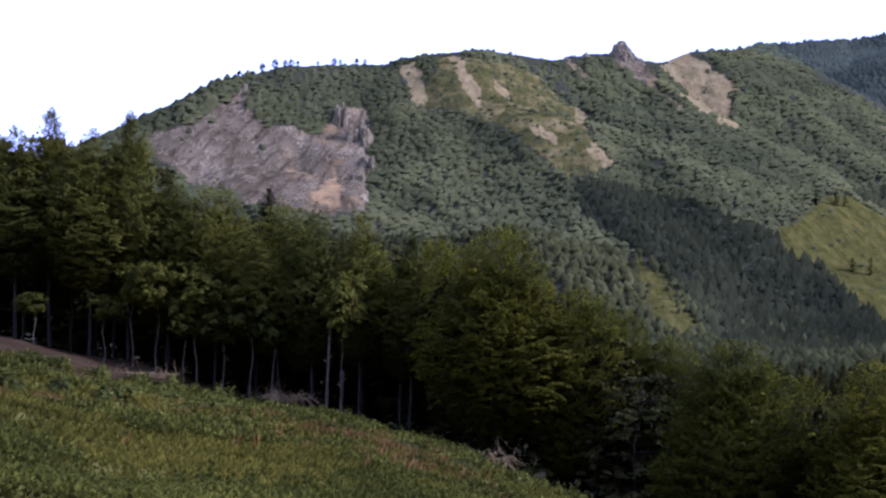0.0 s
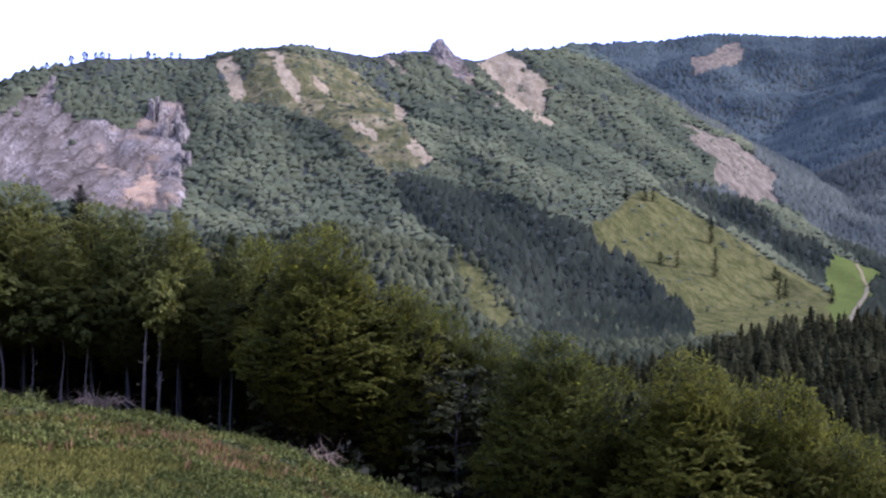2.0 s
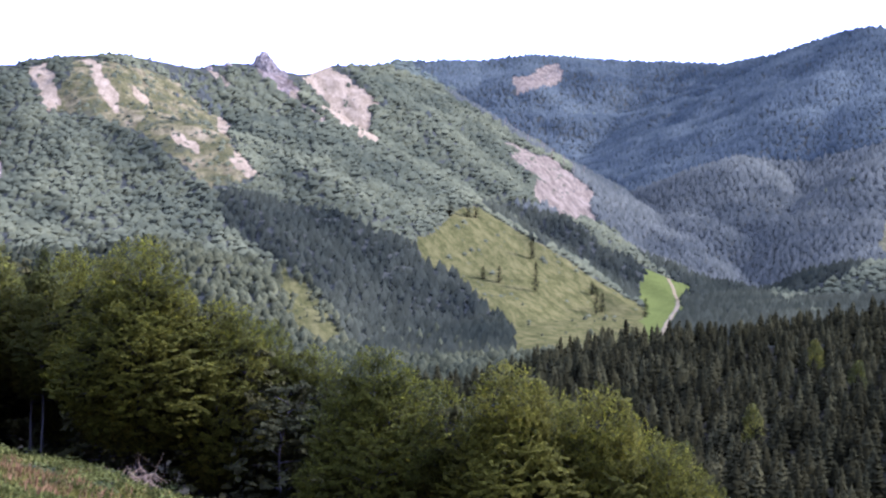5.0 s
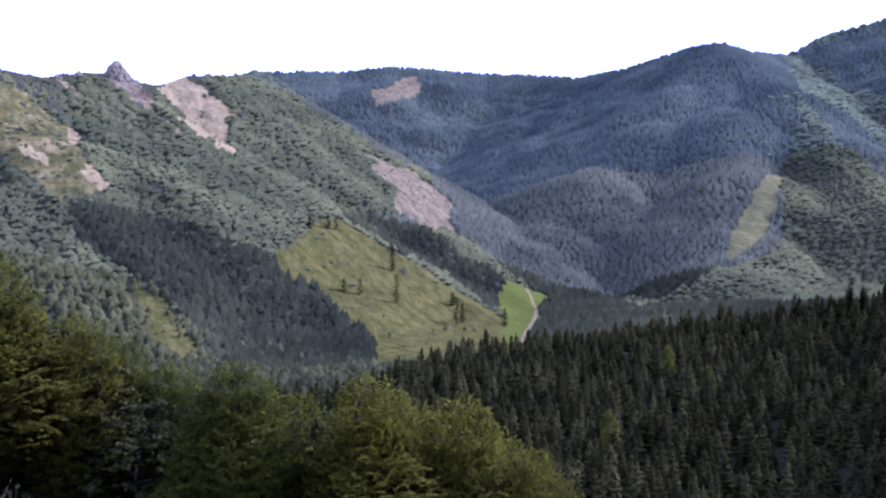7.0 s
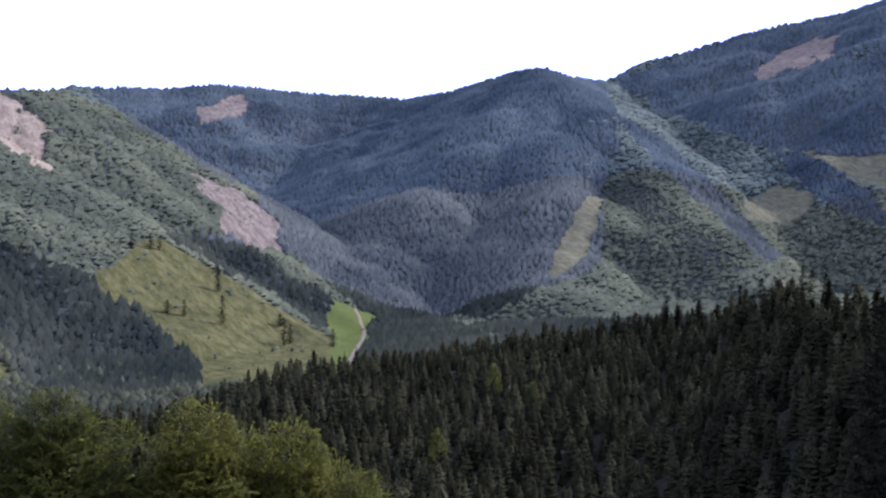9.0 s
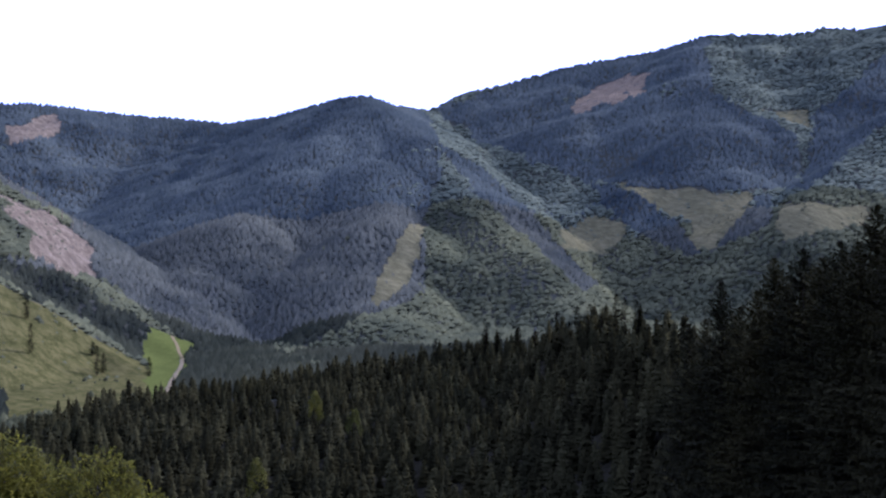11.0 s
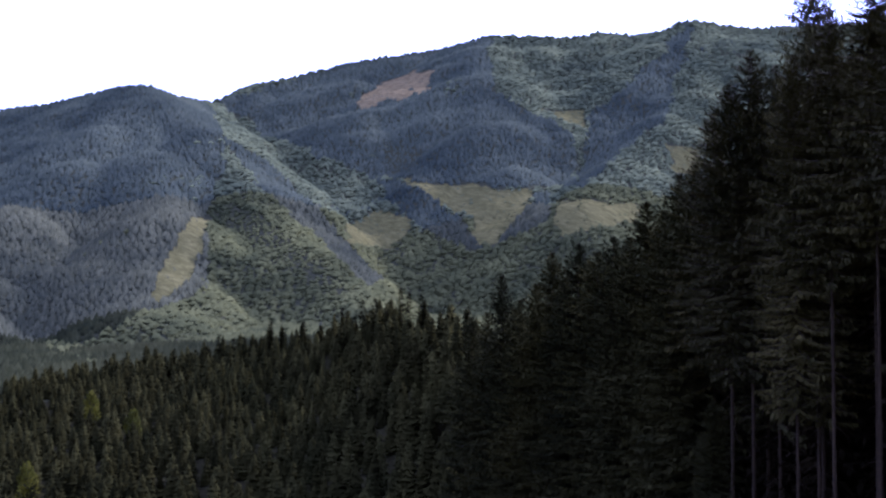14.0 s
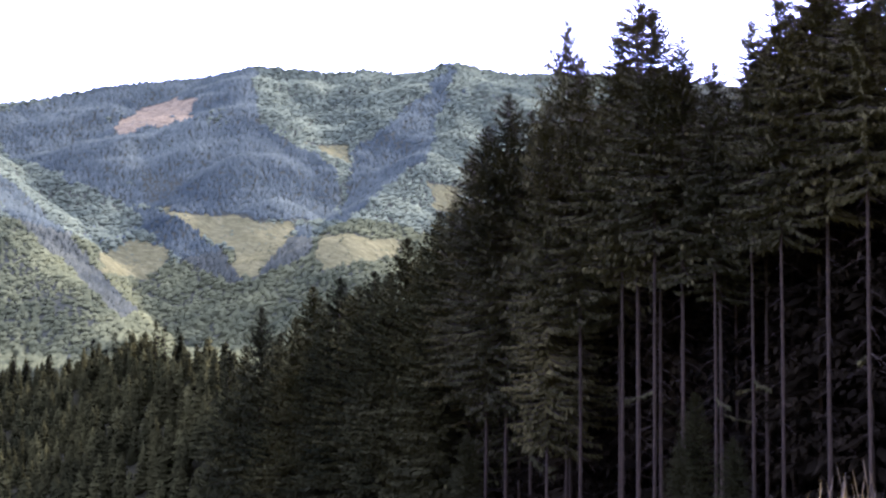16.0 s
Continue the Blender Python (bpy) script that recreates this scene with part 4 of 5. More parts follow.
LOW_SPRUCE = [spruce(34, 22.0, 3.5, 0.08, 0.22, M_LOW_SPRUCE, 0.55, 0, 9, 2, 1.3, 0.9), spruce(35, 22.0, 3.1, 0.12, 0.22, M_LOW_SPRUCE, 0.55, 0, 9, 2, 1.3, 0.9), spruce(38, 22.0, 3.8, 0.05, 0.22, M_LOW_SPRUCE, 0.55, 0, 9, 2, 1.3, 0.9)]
INNER_SPRUCE = [spruce(36, 24.0, 3.0, 0.1, 0.5, M_SPRUCE_SHADE, 0.4, gap=1.3), spruce(37, 24.0, 2.9, 0.06, 0.5, M_SPRUCE_SHADE, 0.4, gap=1.3)]
MODELS = THIN_BEECH + EDGE_BEECH + FULL_BEECH + INNER_BEECH + EDGE_SPRUCE + TALL_SPRUCE + LOW_SPRUCE + INNER_SPRUCE + [PALE_BEECH, OLD_SPRUCE]

BEECH_EDGE_AZ = np.array([-26, -21, -10.5, -5, 0.7, 6.3, 12, 20, 31])
BEECH_EDGE_R = np.array([90, 88, 83, 78, 73, 69, 64, 60, 58])
# trees of the wood's edge whose tops stand out: bearing, angle of the top
EDGE_TOPS = ((-24.5, 5.4), (-22.0, 5.2), (-20.3, 4.3), (-18.8, 5.0), (-17.0, 4.3), (-15.2, 5.0), (-13.3, 2.2), (-11.1, 1.8), (-8.0, 1.0), (-6.4, 0.8), (-4.0, 0.5), (-1.5, -0.7))
SLOPE_TOPS = ((0.0, -0.6, 8, 0.8), (2.9, -0.5, 0, 1.15), (6.7, -3.0, 3, 0.85), (9.2, -4.5, 7, 0.8), (11.4, -5.2, 9, 0.75), (14.4, -5.2, -3, 1.15), (17.4, -6.8, 8, 0.75), (21.0, -6.4, -2, 1.02), (23.3, -7.7, 8, 0.6), (25.4, -7.4, -1, 0.92), (27.4, -8.5, 6, 0.6), (28.8, -9.4, 0, 0.8), (30.4, -11.2, 0, 0.75), (31.9, -12.5, -1, 0.7))
for _az, _top in EDGE_TOPS:
    _re = float(np.interp(_az, BEECH_EDGE_AZ, BEECH_EDGE_R))
    stand(random.choice(EDGE_BEECH), 14.0, _az, _re + random.uniform(0, 3), _top, "slender beech with bare lower trunk at the wood's edge", "tree", "beeches along the meadow")
for _az, _top, _back, _broad in SLOPE_TOPS:
    _re = float(np.interp(_az, BEECH_EDGE_AZ, BEECH_EDGE_R))
    stand(random.choice(FULL_BEECH), 12.0, _az, _re + 2 + _back, _top, "full-crowned beech leafy to the ground below the meadow", "tree", "beeches below the meadow", _broad)
ALL_TOPS = np.array(EDGE_TOPS + tuple(q[:2] for q in SLOPE_TOPS))
# INNER_BEECH trees have the wood's shade painted into their leaves
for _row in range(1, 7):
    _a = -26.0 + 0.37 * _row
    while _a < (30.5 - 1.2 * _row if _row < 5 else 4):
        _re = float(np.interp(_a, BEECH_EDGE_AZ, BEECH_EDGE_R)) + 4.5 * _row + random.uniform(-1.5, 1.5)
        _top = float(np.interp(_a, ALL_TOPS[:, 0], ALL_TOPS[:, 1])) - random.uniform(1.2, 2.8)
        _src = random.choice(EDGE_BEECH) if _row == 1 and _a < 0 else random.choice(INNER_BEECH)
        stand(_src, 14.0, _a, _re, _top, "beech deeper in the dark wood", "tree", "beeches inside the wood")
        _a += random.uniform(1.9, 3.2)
# low undergrowth trees added as filler, shade-dark leaves standing in for the gloom
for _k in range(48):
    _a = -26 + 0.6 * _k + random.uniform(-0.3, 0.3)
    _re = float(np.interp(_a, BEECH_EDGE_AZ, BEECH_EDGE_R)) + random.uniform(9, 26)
    stand(random.choice(INNER_BEECH), 14.0, _a, _re, float(np.interp(_a, [-26, -10, 2], [-0.8, -2.4, -4.5])) + random.uniform(-0.6, 0.6), "low added beech, leaves painted shade-dark, in the gloom of the wood", "tree", "young beeches inside the wood", 1.5)
# thin stems standing at the edge
for _az in (-19.5, -16.3, -15.0, -13.9, -12.6, -12.0, -10.7, -9.4, -8.3, -4.9):
    _re = float(np.interp(_az, BEECH_EDGE_AZ, BEECH_EDGE_R))
    stand(random.choice(THIN_BEECH), 8.0, _az, _re - 0.8, -3.0 + random.uniform(-0.8, 0.8), "thin young beech stem at the wood's edge", "tree", "young beeches along the meadow")
stand(LOW_SPRUCE[1], 22.0, -8.6, 90, 1.5, "small spruce among the beeches", "tree", "")

SPRUCE_EDGE_AZ = np.array([52, 55, 58, 62, 66, 70, 76, 84, 95])
SPRUCE_EDGE_R = np.array([130, 112, 98, 82, 66, 58, 52, 46, 42])
LOW_TOPS = ((53.9, -1.0), (54.7, -0.8), (55.4, 1.05), (56.3, -0.2), (57.1, 0.6), (57.9, 2.2), (58.6, 1.3), (59.2, 2.6), (60.1, 2.2), (60.9, 2.95), (61.7, 2.9), (62.5, 4.6), (63.3, 4.2), (64.1, 6.0), (64.9, 6.4))
HIGH_TOPS = ((65.7, 8.8), (66.5, 10.2), (67.5, 11.75), (69.5, 11.4), (71.15, 13.4), (73.15, 15.4), (73.95, 16.6), (74.7, 15.8), (76.1, 14.4), (77.6, 13.3), (79.35, 15.2), (80.7, 16.8), (82.8, 18.8), (84.6, 18.5), (86.5, 18.5), (89.0, 18.0), (91.5, 18.0))
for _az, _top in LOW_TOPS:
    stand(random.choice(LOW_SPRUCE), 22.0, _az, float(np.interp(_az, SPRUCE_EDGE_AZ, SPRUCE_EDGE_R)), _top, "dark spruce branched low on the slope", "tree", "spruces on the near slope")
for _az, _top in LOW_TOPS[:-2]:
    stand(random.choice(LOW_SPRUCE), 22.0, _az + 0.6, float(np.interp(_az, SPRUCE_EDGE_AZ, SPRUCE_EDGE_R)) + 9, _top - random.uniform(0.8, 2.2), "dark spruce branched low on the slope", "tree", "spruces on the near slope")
for _az, _top in HIGH_TOPS:
    stand(random.choice(EDGE_SPRUCE if _az < 71 else TALL_SPRUCE), 24.0, _az, float(np.interp(_az, SPRUCE_EDGE_AZ, SPRUCE_EDGE_R)) + random.uniform(0, 2), _top, "tall dark spruce with bare straight trunk", "tree", "spruces at the plantation edge")
stand(OLD_SPRUCE, 24.0, 70.45, 61.5, 15.3, "ragged old spruce with hanging curtains of twigs", "tree", "spruces at the plantation edge")
stand(OLD_SPRUCE, 24.0, 68.7, 64.5, 11.0, "ragged old spruce with hanging curtains of twigs", "tree", "spruces at the plantation edge")
for _az, _re, _top in ((76.6, 49, -2.8), (75.9, 47, -5.2), (78.4, 46, -6.6), (65.6, 62, -5.0)):
    stand(LOW_SPRUCE[0], 22.0, _az, _re, _top, "small green spruce sapling before the plantation", "tree", "spruce saplings", 0.6)
ALL_TOPS = np.array(LOW_TOPS + HIGH_TOPS)
# INNER_SPRUCE rows carry the plantation's shade in their needle colour
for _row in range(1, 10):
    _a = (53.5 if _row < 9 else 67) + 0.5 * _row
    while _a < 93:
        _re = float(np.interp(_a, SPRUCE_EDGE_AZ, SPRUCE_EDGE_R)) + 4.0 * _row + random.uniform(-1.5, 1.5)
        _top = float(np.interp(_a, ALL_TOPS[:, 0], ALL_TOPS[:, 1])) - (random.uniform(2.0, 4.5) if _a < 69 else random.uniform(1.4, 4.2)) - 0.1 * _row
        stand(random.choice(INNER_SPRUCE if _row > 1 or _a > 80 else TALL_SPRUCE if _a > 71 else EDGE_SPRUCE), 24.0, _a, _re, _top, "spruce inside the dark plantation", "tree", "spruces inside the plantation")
        _a += random.uniform(1.9, 2.9)

# ---- spruces across the hollow ----
def bough_tree(seed=3, whorls=10, boughs=6):
    """A spruce of drooping folded boughs in whorls round a dark core, one metre high and wide."""
    g = np.random.default_rng(seed)
    v, f = [(0.0, 0.0, 1.0)], []
    for s in range(5):
        a = 2 * math.pi * s / 5
        v.append((0.3 * math.cos(a), 0.3 * math.sin(a), 0.0))
    f += [(0, 1 + s, 1 + (s + 1) % 5) for s in range(5)]
    for k in range(whorls):
        high = 0.06 + 0.86 * k / whorls
        for s in range(boughs):
            a = 2 * math.pi * (s + 0.37 * k) / boughs + g.uniform(-0.25, 0.25)
            w = 0.5 * (1 - high) ** 0.8 * g.uniform(0.7, 1.2)
            c, d = math.cos(a), math.sin(a)
            up, low = high + g.uniform(0.05, 0.09), high - g.uniform(0.0, 0.05)
            b = len(v)
            half = w * g.uniform(0.42, 0.6)
            v += [(0.04 * c, 0.04 * d, up), (0.62 * w * c - half * d, 0.62 * w * d + half * c, low + 0.005), (w * c, w * d, low + 0.02), (0.62 * w * c + half * d, 0.62 * w * d - half * c, low + 0.005)]
            f += [(b, b + 2, b + 1), (b, b + 3, b + 2)]
    return np.array(v), np.array(f)


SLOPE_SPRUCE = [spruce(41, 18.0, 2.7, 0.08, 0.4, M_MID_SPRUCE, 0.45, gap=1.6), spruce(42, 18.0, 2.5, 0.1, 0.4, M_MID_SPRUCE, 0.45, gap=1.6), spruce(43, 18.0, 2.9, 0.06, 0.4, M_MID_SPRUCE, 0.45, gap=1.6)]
for _k, _t in enumerate(SLOPE_SPRUCE):
    _me = _t.children[1].data
    _me.attributes.new("tone", "FLOAT", "POINT").data.foreach_set("value", np.full(len(_me.vertices), 0.25 + 0.25 * _k, np.float32))
_x, _y = spots(6, 96, 95, 590, 5.4)
_rr, _aa = np.hypot(_x, _y), np.degrees(np.arctan2(_x, _y))
_ok = _rr > np.interp(_aa, [6, 20, 30, 46, 53, 62, 75, 96], [150, 190, 215, 210, 125, 128, 105, 95])
_ok &= _rr < np.where(_aa < 57, np.interp(_aa, SPUR_AZ, SPUR_R + 35), 170)
_x, _y, _rr, _aa = _x[_ok], _y[_ok], _rr[_ok], _aa[_ok]
_z = ground_height(_x, _y) - 0.4
_h = rng.uniform(7.0, 13.5, len(_x)) * (1 + 0.25 * value_noise(_x, _y, 40, 51))
_w = 0.44 * _h + rng.uniform(1.0, 2.2, len(_x))
_near = (_aa > 24) & (_aa < 57) & (_rr < 262 - 60 * (_aa > 50))
_pick = np.nonzero(_near)[0]
_near[_pick[np.argsort(_rr[_pick])][60:]] = False
for _k in np.nonzero(_near)[0]:
    _o = copy_thing(random.choice(SLOPE_SPRUCE), Matrix.Translation((_x[_k], _y[_k], _z[_k])) @ Matrix.Rotation(random.uniform(0, 6.28), 4, "Z"))
    _o.scale = (_w[_k] / 5.6, _w[_k] / 5.6, _h[_k] / 18.0)
    tagged(_o, "dark green spruce in the dense wood across the hollow", "tree", "spruces across the hollow")
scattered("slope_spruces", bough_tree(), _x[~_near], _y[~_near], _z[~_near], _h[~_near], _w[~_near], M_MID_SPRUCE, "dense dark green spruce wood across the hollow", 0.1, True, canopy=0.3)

# lone trees: bearing, angle of the foot, range, height
def lone(src, own, az, el, r, height, broad, label, group):
    x, y, _ = at(az, el, r)
    g = float(ground_height(np.array([x]), np.array([y]))[0])
    o = copy_thing(src, Matrix.Translation((x, y, g - 0.3)) @ Matrix.Rotation(random.uniform(0, 6.28), 4, "Z"))
    o.scale = (broad, broad, height / own)
    return tagged(o, label, "tree", group)

for _az, _el, _r, _h in ((22.0, -2.0, 860, 19), (22.2, -3.3, 800, 21), (25.2, -3.5, 790, 20), (25.5, -3.5, 800, 14), (20.4, -3.2, 800, 12), (19.6, -3.3, 800, 9), (18.8, 0.6, 900, 13), (19.2, 0.6, 905, 12), (17.9, -0.4, 890, 12), (27.6, -3.9, 770, 13), (25.0, -3.0, 830, 10)):
    lone(random.choice(SLOPE_SPRUCE), 18.0, _az, _el, _r, _h, 1.25, "lone slender spruce still standing in the pasture", "spruces in the clearing")
for _az, _h in ((36.2, 11), (38.0, 10), (39.4, 12), (40.4, 10), (41.5, 14), (42.2, 12), (43.1, 10), (44.0, 15), (44.6, 11), (45.6, 14), (46.4, 11), (47.5, 15), (48.1, 11), (48.5, 15), (49.1, 16), (49.7, 12), (50.4, 19), (50.8, 16), (51.4, 17)):
    lone(random.choice(SLOPE_SPRUCE), 18.0, _az, 0, float(np.interp(_az, SPUR_AZ, SPUR_R)) - random.uniform(4, 16), _h, 1.15, "tall pointed spruce standing out on the crest of the spur", "spruces on the spur's crest")
for _az, _r, _h in ((35.6, 430, 12), (32.8, 330, 13), (29.6, 300, 11), (29.0, 250, 11), (28.2, 260, 9), (37.5, 400, 10)):
    lone(PALE_BEECH, 12.0, _az, 0, _r, _h + 3, 0.8, "pale green broadleaf tree among the spruces", "broadleaf trees among spruces")
BARE_TRUNK = new("dead_tree")
_v, _f = tube([(0, 0, -0.5), (0.1, 0, 5.0), (0.15, 0.1, 10.0), (0.1, 0.1, 14.0)], [0.4, 0.33, 0.24, 0.08], 6)
_q = [tube([(0.1, 0, h), (0.1 + 1.1 * math.cos(h), 1.1 * math.sin(h), h - 0.3)], [0.09, 0.03], 4) for h in (5.5, 7.0, 8.2, 9.1, 10.4, 11.5, 12.4)]
part("stem", mesh_from("bare stem", *joined([(_v, _f)] + _q), M_DEADWOOD), BARE_TRUNK)
MODELS.append(BARE_TRUNK)
for _az, _el in ((20.6, 4.75), (21.1, 4.6), (21.7, 4.3), (22.4, 4.05), (22.9, 3.7), (23.5, 3.2), (24.0, 2.9), (24.5, 2.5), (23.9, 1.8), (23.0, 2.6), (22.5, 2.1)):
    lone(BARE_TRUNK, 14.0, _az, _el, float(np.interp(_az, [20.5, 22, 25], [1255, 1235, 1190])) + random.uniform(-25, 5), random.uniform(9, 15), 1.0, "bare dead trunk still standing in the felled clearing", "dead trunks in the clearing")
# reuses the shade-darkened leaves so the crowns stay dark on the sky
RIDGE_TREE = leafy_beech(27, 14.0, 5.4, 0.06, 200, M_WOOD_SHADE, 0.9, 0.7)
MODELS.append(RIDGE_TREE)
for _az, _h in ((-10.1, 8), (-9.7, 6), (-9.0, 9), (-8.4, 10), (-7.9, 7), (-7.6, 8), (-7.3, 6), (-6.3, 5), (-5.5, 8), (-5.2, 6), (-4.4, 7), (-4.0, 6)):
    lone(RIDGE_TREE, 14.0, _az, 7.0, float(np.interp(_az, [-11, -8, -4], [1000, 1020, 1050])), 0.8 * _h + 1, 0.95 * _h / 14.0, "small windswept tree on the bare ridge", "trees on the ridge")


# ---- crags ----
def crag(name, az, el, r, wide, deep, tall, seed, label, lean=0.0):
    """A weathered block of limestone, split by joints."""
    bm = bmesh.new()
    bmesh.ops.create_icosphere(bm, subdivisions=4, radius=1.0)
    for v in bm.verts:
        p = v.co.copy()
        p.z = max(p.z, -0.6)
        k = noise.voronoi(p * 1.7 + Vector((seed, 0, 0)))[0]
        d = 0.22 * (k[1] - k[0]) + 0.22 * noise.noise(p * 2.2 + Vector((0, seed, 0))) + 0.17 * noise.noise(p * 6 + Vector((0, 0, seed)))
        q = p * (0.82 + d)
        top = (q.z + 0.6) / 1.6
        v.co = Vector(((q.x * (1.05 - 0.45 * top) + lean * top) * wide, q.y * (1 - 0.3 * top) * deep, (q.z + 0.55) * tall / 1.5))
    me = bpy.data.meshes.new(name)
    bm.to_mesh(me)
    bm.free()
    me.materials.append(M_ROCK)
    ob = new(name, me)
    x, y, z = at(az, el, r)
    ob.matrix_world = Matrix.Translation((x, y, z)) @ Matrix.Rotation(-radians(az), 4, "Z")
    return tagged(ob, label, "rock")


crag("rock_pinnacle", 8.62, 7.6, 1122, 15, 10, 26, 3.0, "jagged pale limestone pinnacle on the ridge", 0.0)
crag("rock_outcrop", 9.3, 7.5, 1130, 13, 9, 13, 4.0, "broken limestone outcrop beside the pinnacle")
crag("rock_outcrop", 8.0, 7.7, 1124, 7, 6, 11, 5.0, "broken limestone outcrop beside the pinnacle")
crag("rock_outcrop", 5.95, 7.6, 1100, 6, 6, 11, 6.0, "small grey outcrop on the ridge")
crag("rock_outcrop", 6.9, 7.9, 1110, 8, 6, 8, 7.0, "small grey outcrop on the ridge")
crag("rock_outcrop", -2.1, 7.3, 1050, 8, 7, 10, 8.0, "small grey outcrop on the ridge")


def cliff(az0, az1, el, r, deep, tall, count, seed, label):
    """A jointed rock wall: upright split blocks side by side, broken unevenly at the top."""
    g = np.random.default_rng(seed)
    x0, y0, _ = at(0.5 * (az0 + az1), el, r)
    mid = Vector((x0, y0, float(ground_height(np.array([x0]), np.array([y0]))[0])))
    ob = new("cliff")
    ob.matrix_world = Matrix.Translation(mid)
    for k in range(count):
        az = az0 + (az1 - az0) * (k + g.uniform(0.1, 0.9)) / count
        x, y, _ = at(az, el, r + g.uniform(-0.5, 0.5) * deep)
        foot = float(ground_height(np.array([x]), np.array([y]))[0]) - 6
        w, d, h = g.uniform(1.3, 3.6), g.uniform(2.5, 6.0), 6 + tall * g.uniform(0.15, 1.0)
        a, lean = -radians(az) + g.normal(0, 0.35), g.normal(0, 0.06)
        v, f = [], []
        for q in range(5):
            t = q / 4
            shrink = 1 - 0.42 * t ** 2
            for s in range(6):
                c = 2 * math.pi * s / 6
                px, py = w * shrink * math.cos(c) * g.uniform(0.82, 1.12), d * shrink * math.sin(c) * g.uniform(0.82, 1.12)
                v.append((x - mid.x + math.cos(a) * px - math.sin(a) * py + lean * h * t, y - mid.y + math.sin(a) * px + math.cos(a) * py, foot - mid.z + h * t + (g.uniform(-0.09, 0.05) * h if q == 4 else g.uniform(-0.03, 0.03) * h)))
        for q in range(4):
            for s in range(6):
                t = (s + 1) % 6
                f += [(6 * q + s, 6 * q + t, 6 * q + 6 + t), (6 * q + s, 6 * q + 6 + t, 6 * q + 6 + s)]
        f += [(24, 24 + s, 25 + s) for s in range(1, 5)]
        part("rock_block", mesh_from("rock block", v, f, M_ROCK), ob)
    return tagged(ob, label, "rock")


cliff(-4.75, -3.7, 4.2, 930, 16, 21, 19, 9, "pale jointed limestone cliff at the quarry's edge")
cliff(-5.45, -4.9, 4.6, 950, 8, 15, 8, 10, "split limestone towers above the quarry")
cliff(-4.3, -3.5, 1.9, 880, 10, 13, 11, 11, "broken limestone wall below the cliff")
cliff(-4.6, -4.0, 1.0, 858, 10, 9, 6, 12, "low broken rock ledge at the quarry's foot")

# ---- the meadow ----
def tuft(blades, spread, seed, bend=0.35, fat=0.05):
    """A tuft of bent blades, one metre high."""
    g = np.random.default_rng(seed)
    v, f = [], []
    for k in range(blades):
        a, l = g.uniform(0, 6.28), g.uniform(0.6, 1.0)
        c, s, b = math.cos(a), math.sin(a), len(v)
        r0, r1 = g.uniform(0, 0.25) * spread, g.uniform(0.4, 1.0) * spread
        v += [(c * r0 - s * fat, s * r0 + c * fat, -0.1), (c * r0 + s * fat, s * r0 - c * fat, -0.1), (c * (r0 + r1 * bend), s * (r0 + r1 * bend), 0.65 * l), (c * (r0 + r1), s * (r0 + r1), l)]
        f += [(b, b + 1, b + 2), (b + 1, b + 3, b + 2)]
    return np.array(v), np.array(f)


def weed(leaves, seed):
    """A leafy weed: leaves standing off a short stalk, one metre high."""
    g = np.random.default_rng(seed)
    v, f = [], []
    for k in range(leaves):
        a, h, l = k * 2.4, 0.15 + 0.8 * k / leaves, g.uniform(0.35, 0.6) * (1.1 - 0.6 * k / leaves)
        c, s, b, w = math.cos(a), math.sin(a), len(v), 0.3 * l
        v += [(0, 0, h - 0.1), (c * l * 0.55 - s * w, s * l * 0.55 + c * w, h + 0.12), (c * l, s * l, h + g.uniform(-0.1, 0.1)), (c * l * 0.55 + s * w, s * l * 0.55 - c * w, h + 0.12)]
        f += [(b, b + 1, b + 2), (b, b + 2, b + 3)]
    return np.array(v), np.array(f)


def strewn(n, az0, az1, r0, r1, patch, level, seed):
    """Places on the meadow, evenly over its area, gathered in patches."""
    az = rng.uniform(az0, az1, n)
    r = np.sqrt(rng.uniform(r0 * r0, r1 * r1, n))
    x, y = r * np.sin(np.radians(az)), r * np.cos(np.radians(az))
    ok = (value_noise(x, y, patch, seed) + 0.5 * value_noise(x, y, patch / 3, seed + 1) > level) & (r < np.interp(az, MEADOW_AZ, MEADOW_END) + rng.uniform(-2, 1.5, n))
    x, y = x[ok], y[ok]
    return x, y, ground_height(x, y)


_x, _y, _z = [np.concatenate(q) for q in zip(strewn(26000, -23, 9, 12, 84, 5, -1.2, 61), strewn(8000, -23, 3, 12, 34, 5, -1.2, 61))]
scattered("meadow_grass", tuft(5, 0.35, 1, 0.35, 0.045), _x, _y, _z, rng.uniform(0.12, 0.36, len(_x)) * np.clip(np.hypot(_x, _y) / 45, 0.35, 1), 0.6 * np.clip(np.hypot(_x, _y) / 40, 0.4, 1), M_GRASS, "rough tall meadow grass, yellow-green", 0.06, category="grass")
_x, _y, _z = [np.concatenate(q) for q in zip(strewn(38000, -23, 9, 12, 84, 3.4, 0.12, 63), strewn(9000, -23, 3, 12, 34, 3.4, 0.0, 63))]
scattered("meadow_weeds", weed(7, 2), _x, _y, _z, rng.uniform(0.2, 0.5, len(_x)) * (1.15 + 0.85 * value_noise(_x, _y, 1.6, 67)) * np.clip(np.hypot(_x, _y) / 45, 0.5, 1), rng.uniform(0.3, 0.62, len(_x)) * np.clip(np.hypot(_x, _y) / 45, 0.35, 1), M_WEED, "leafy green weeds and bramble in the meadow", 0.2, category="weeds")
_x, _y = [], []
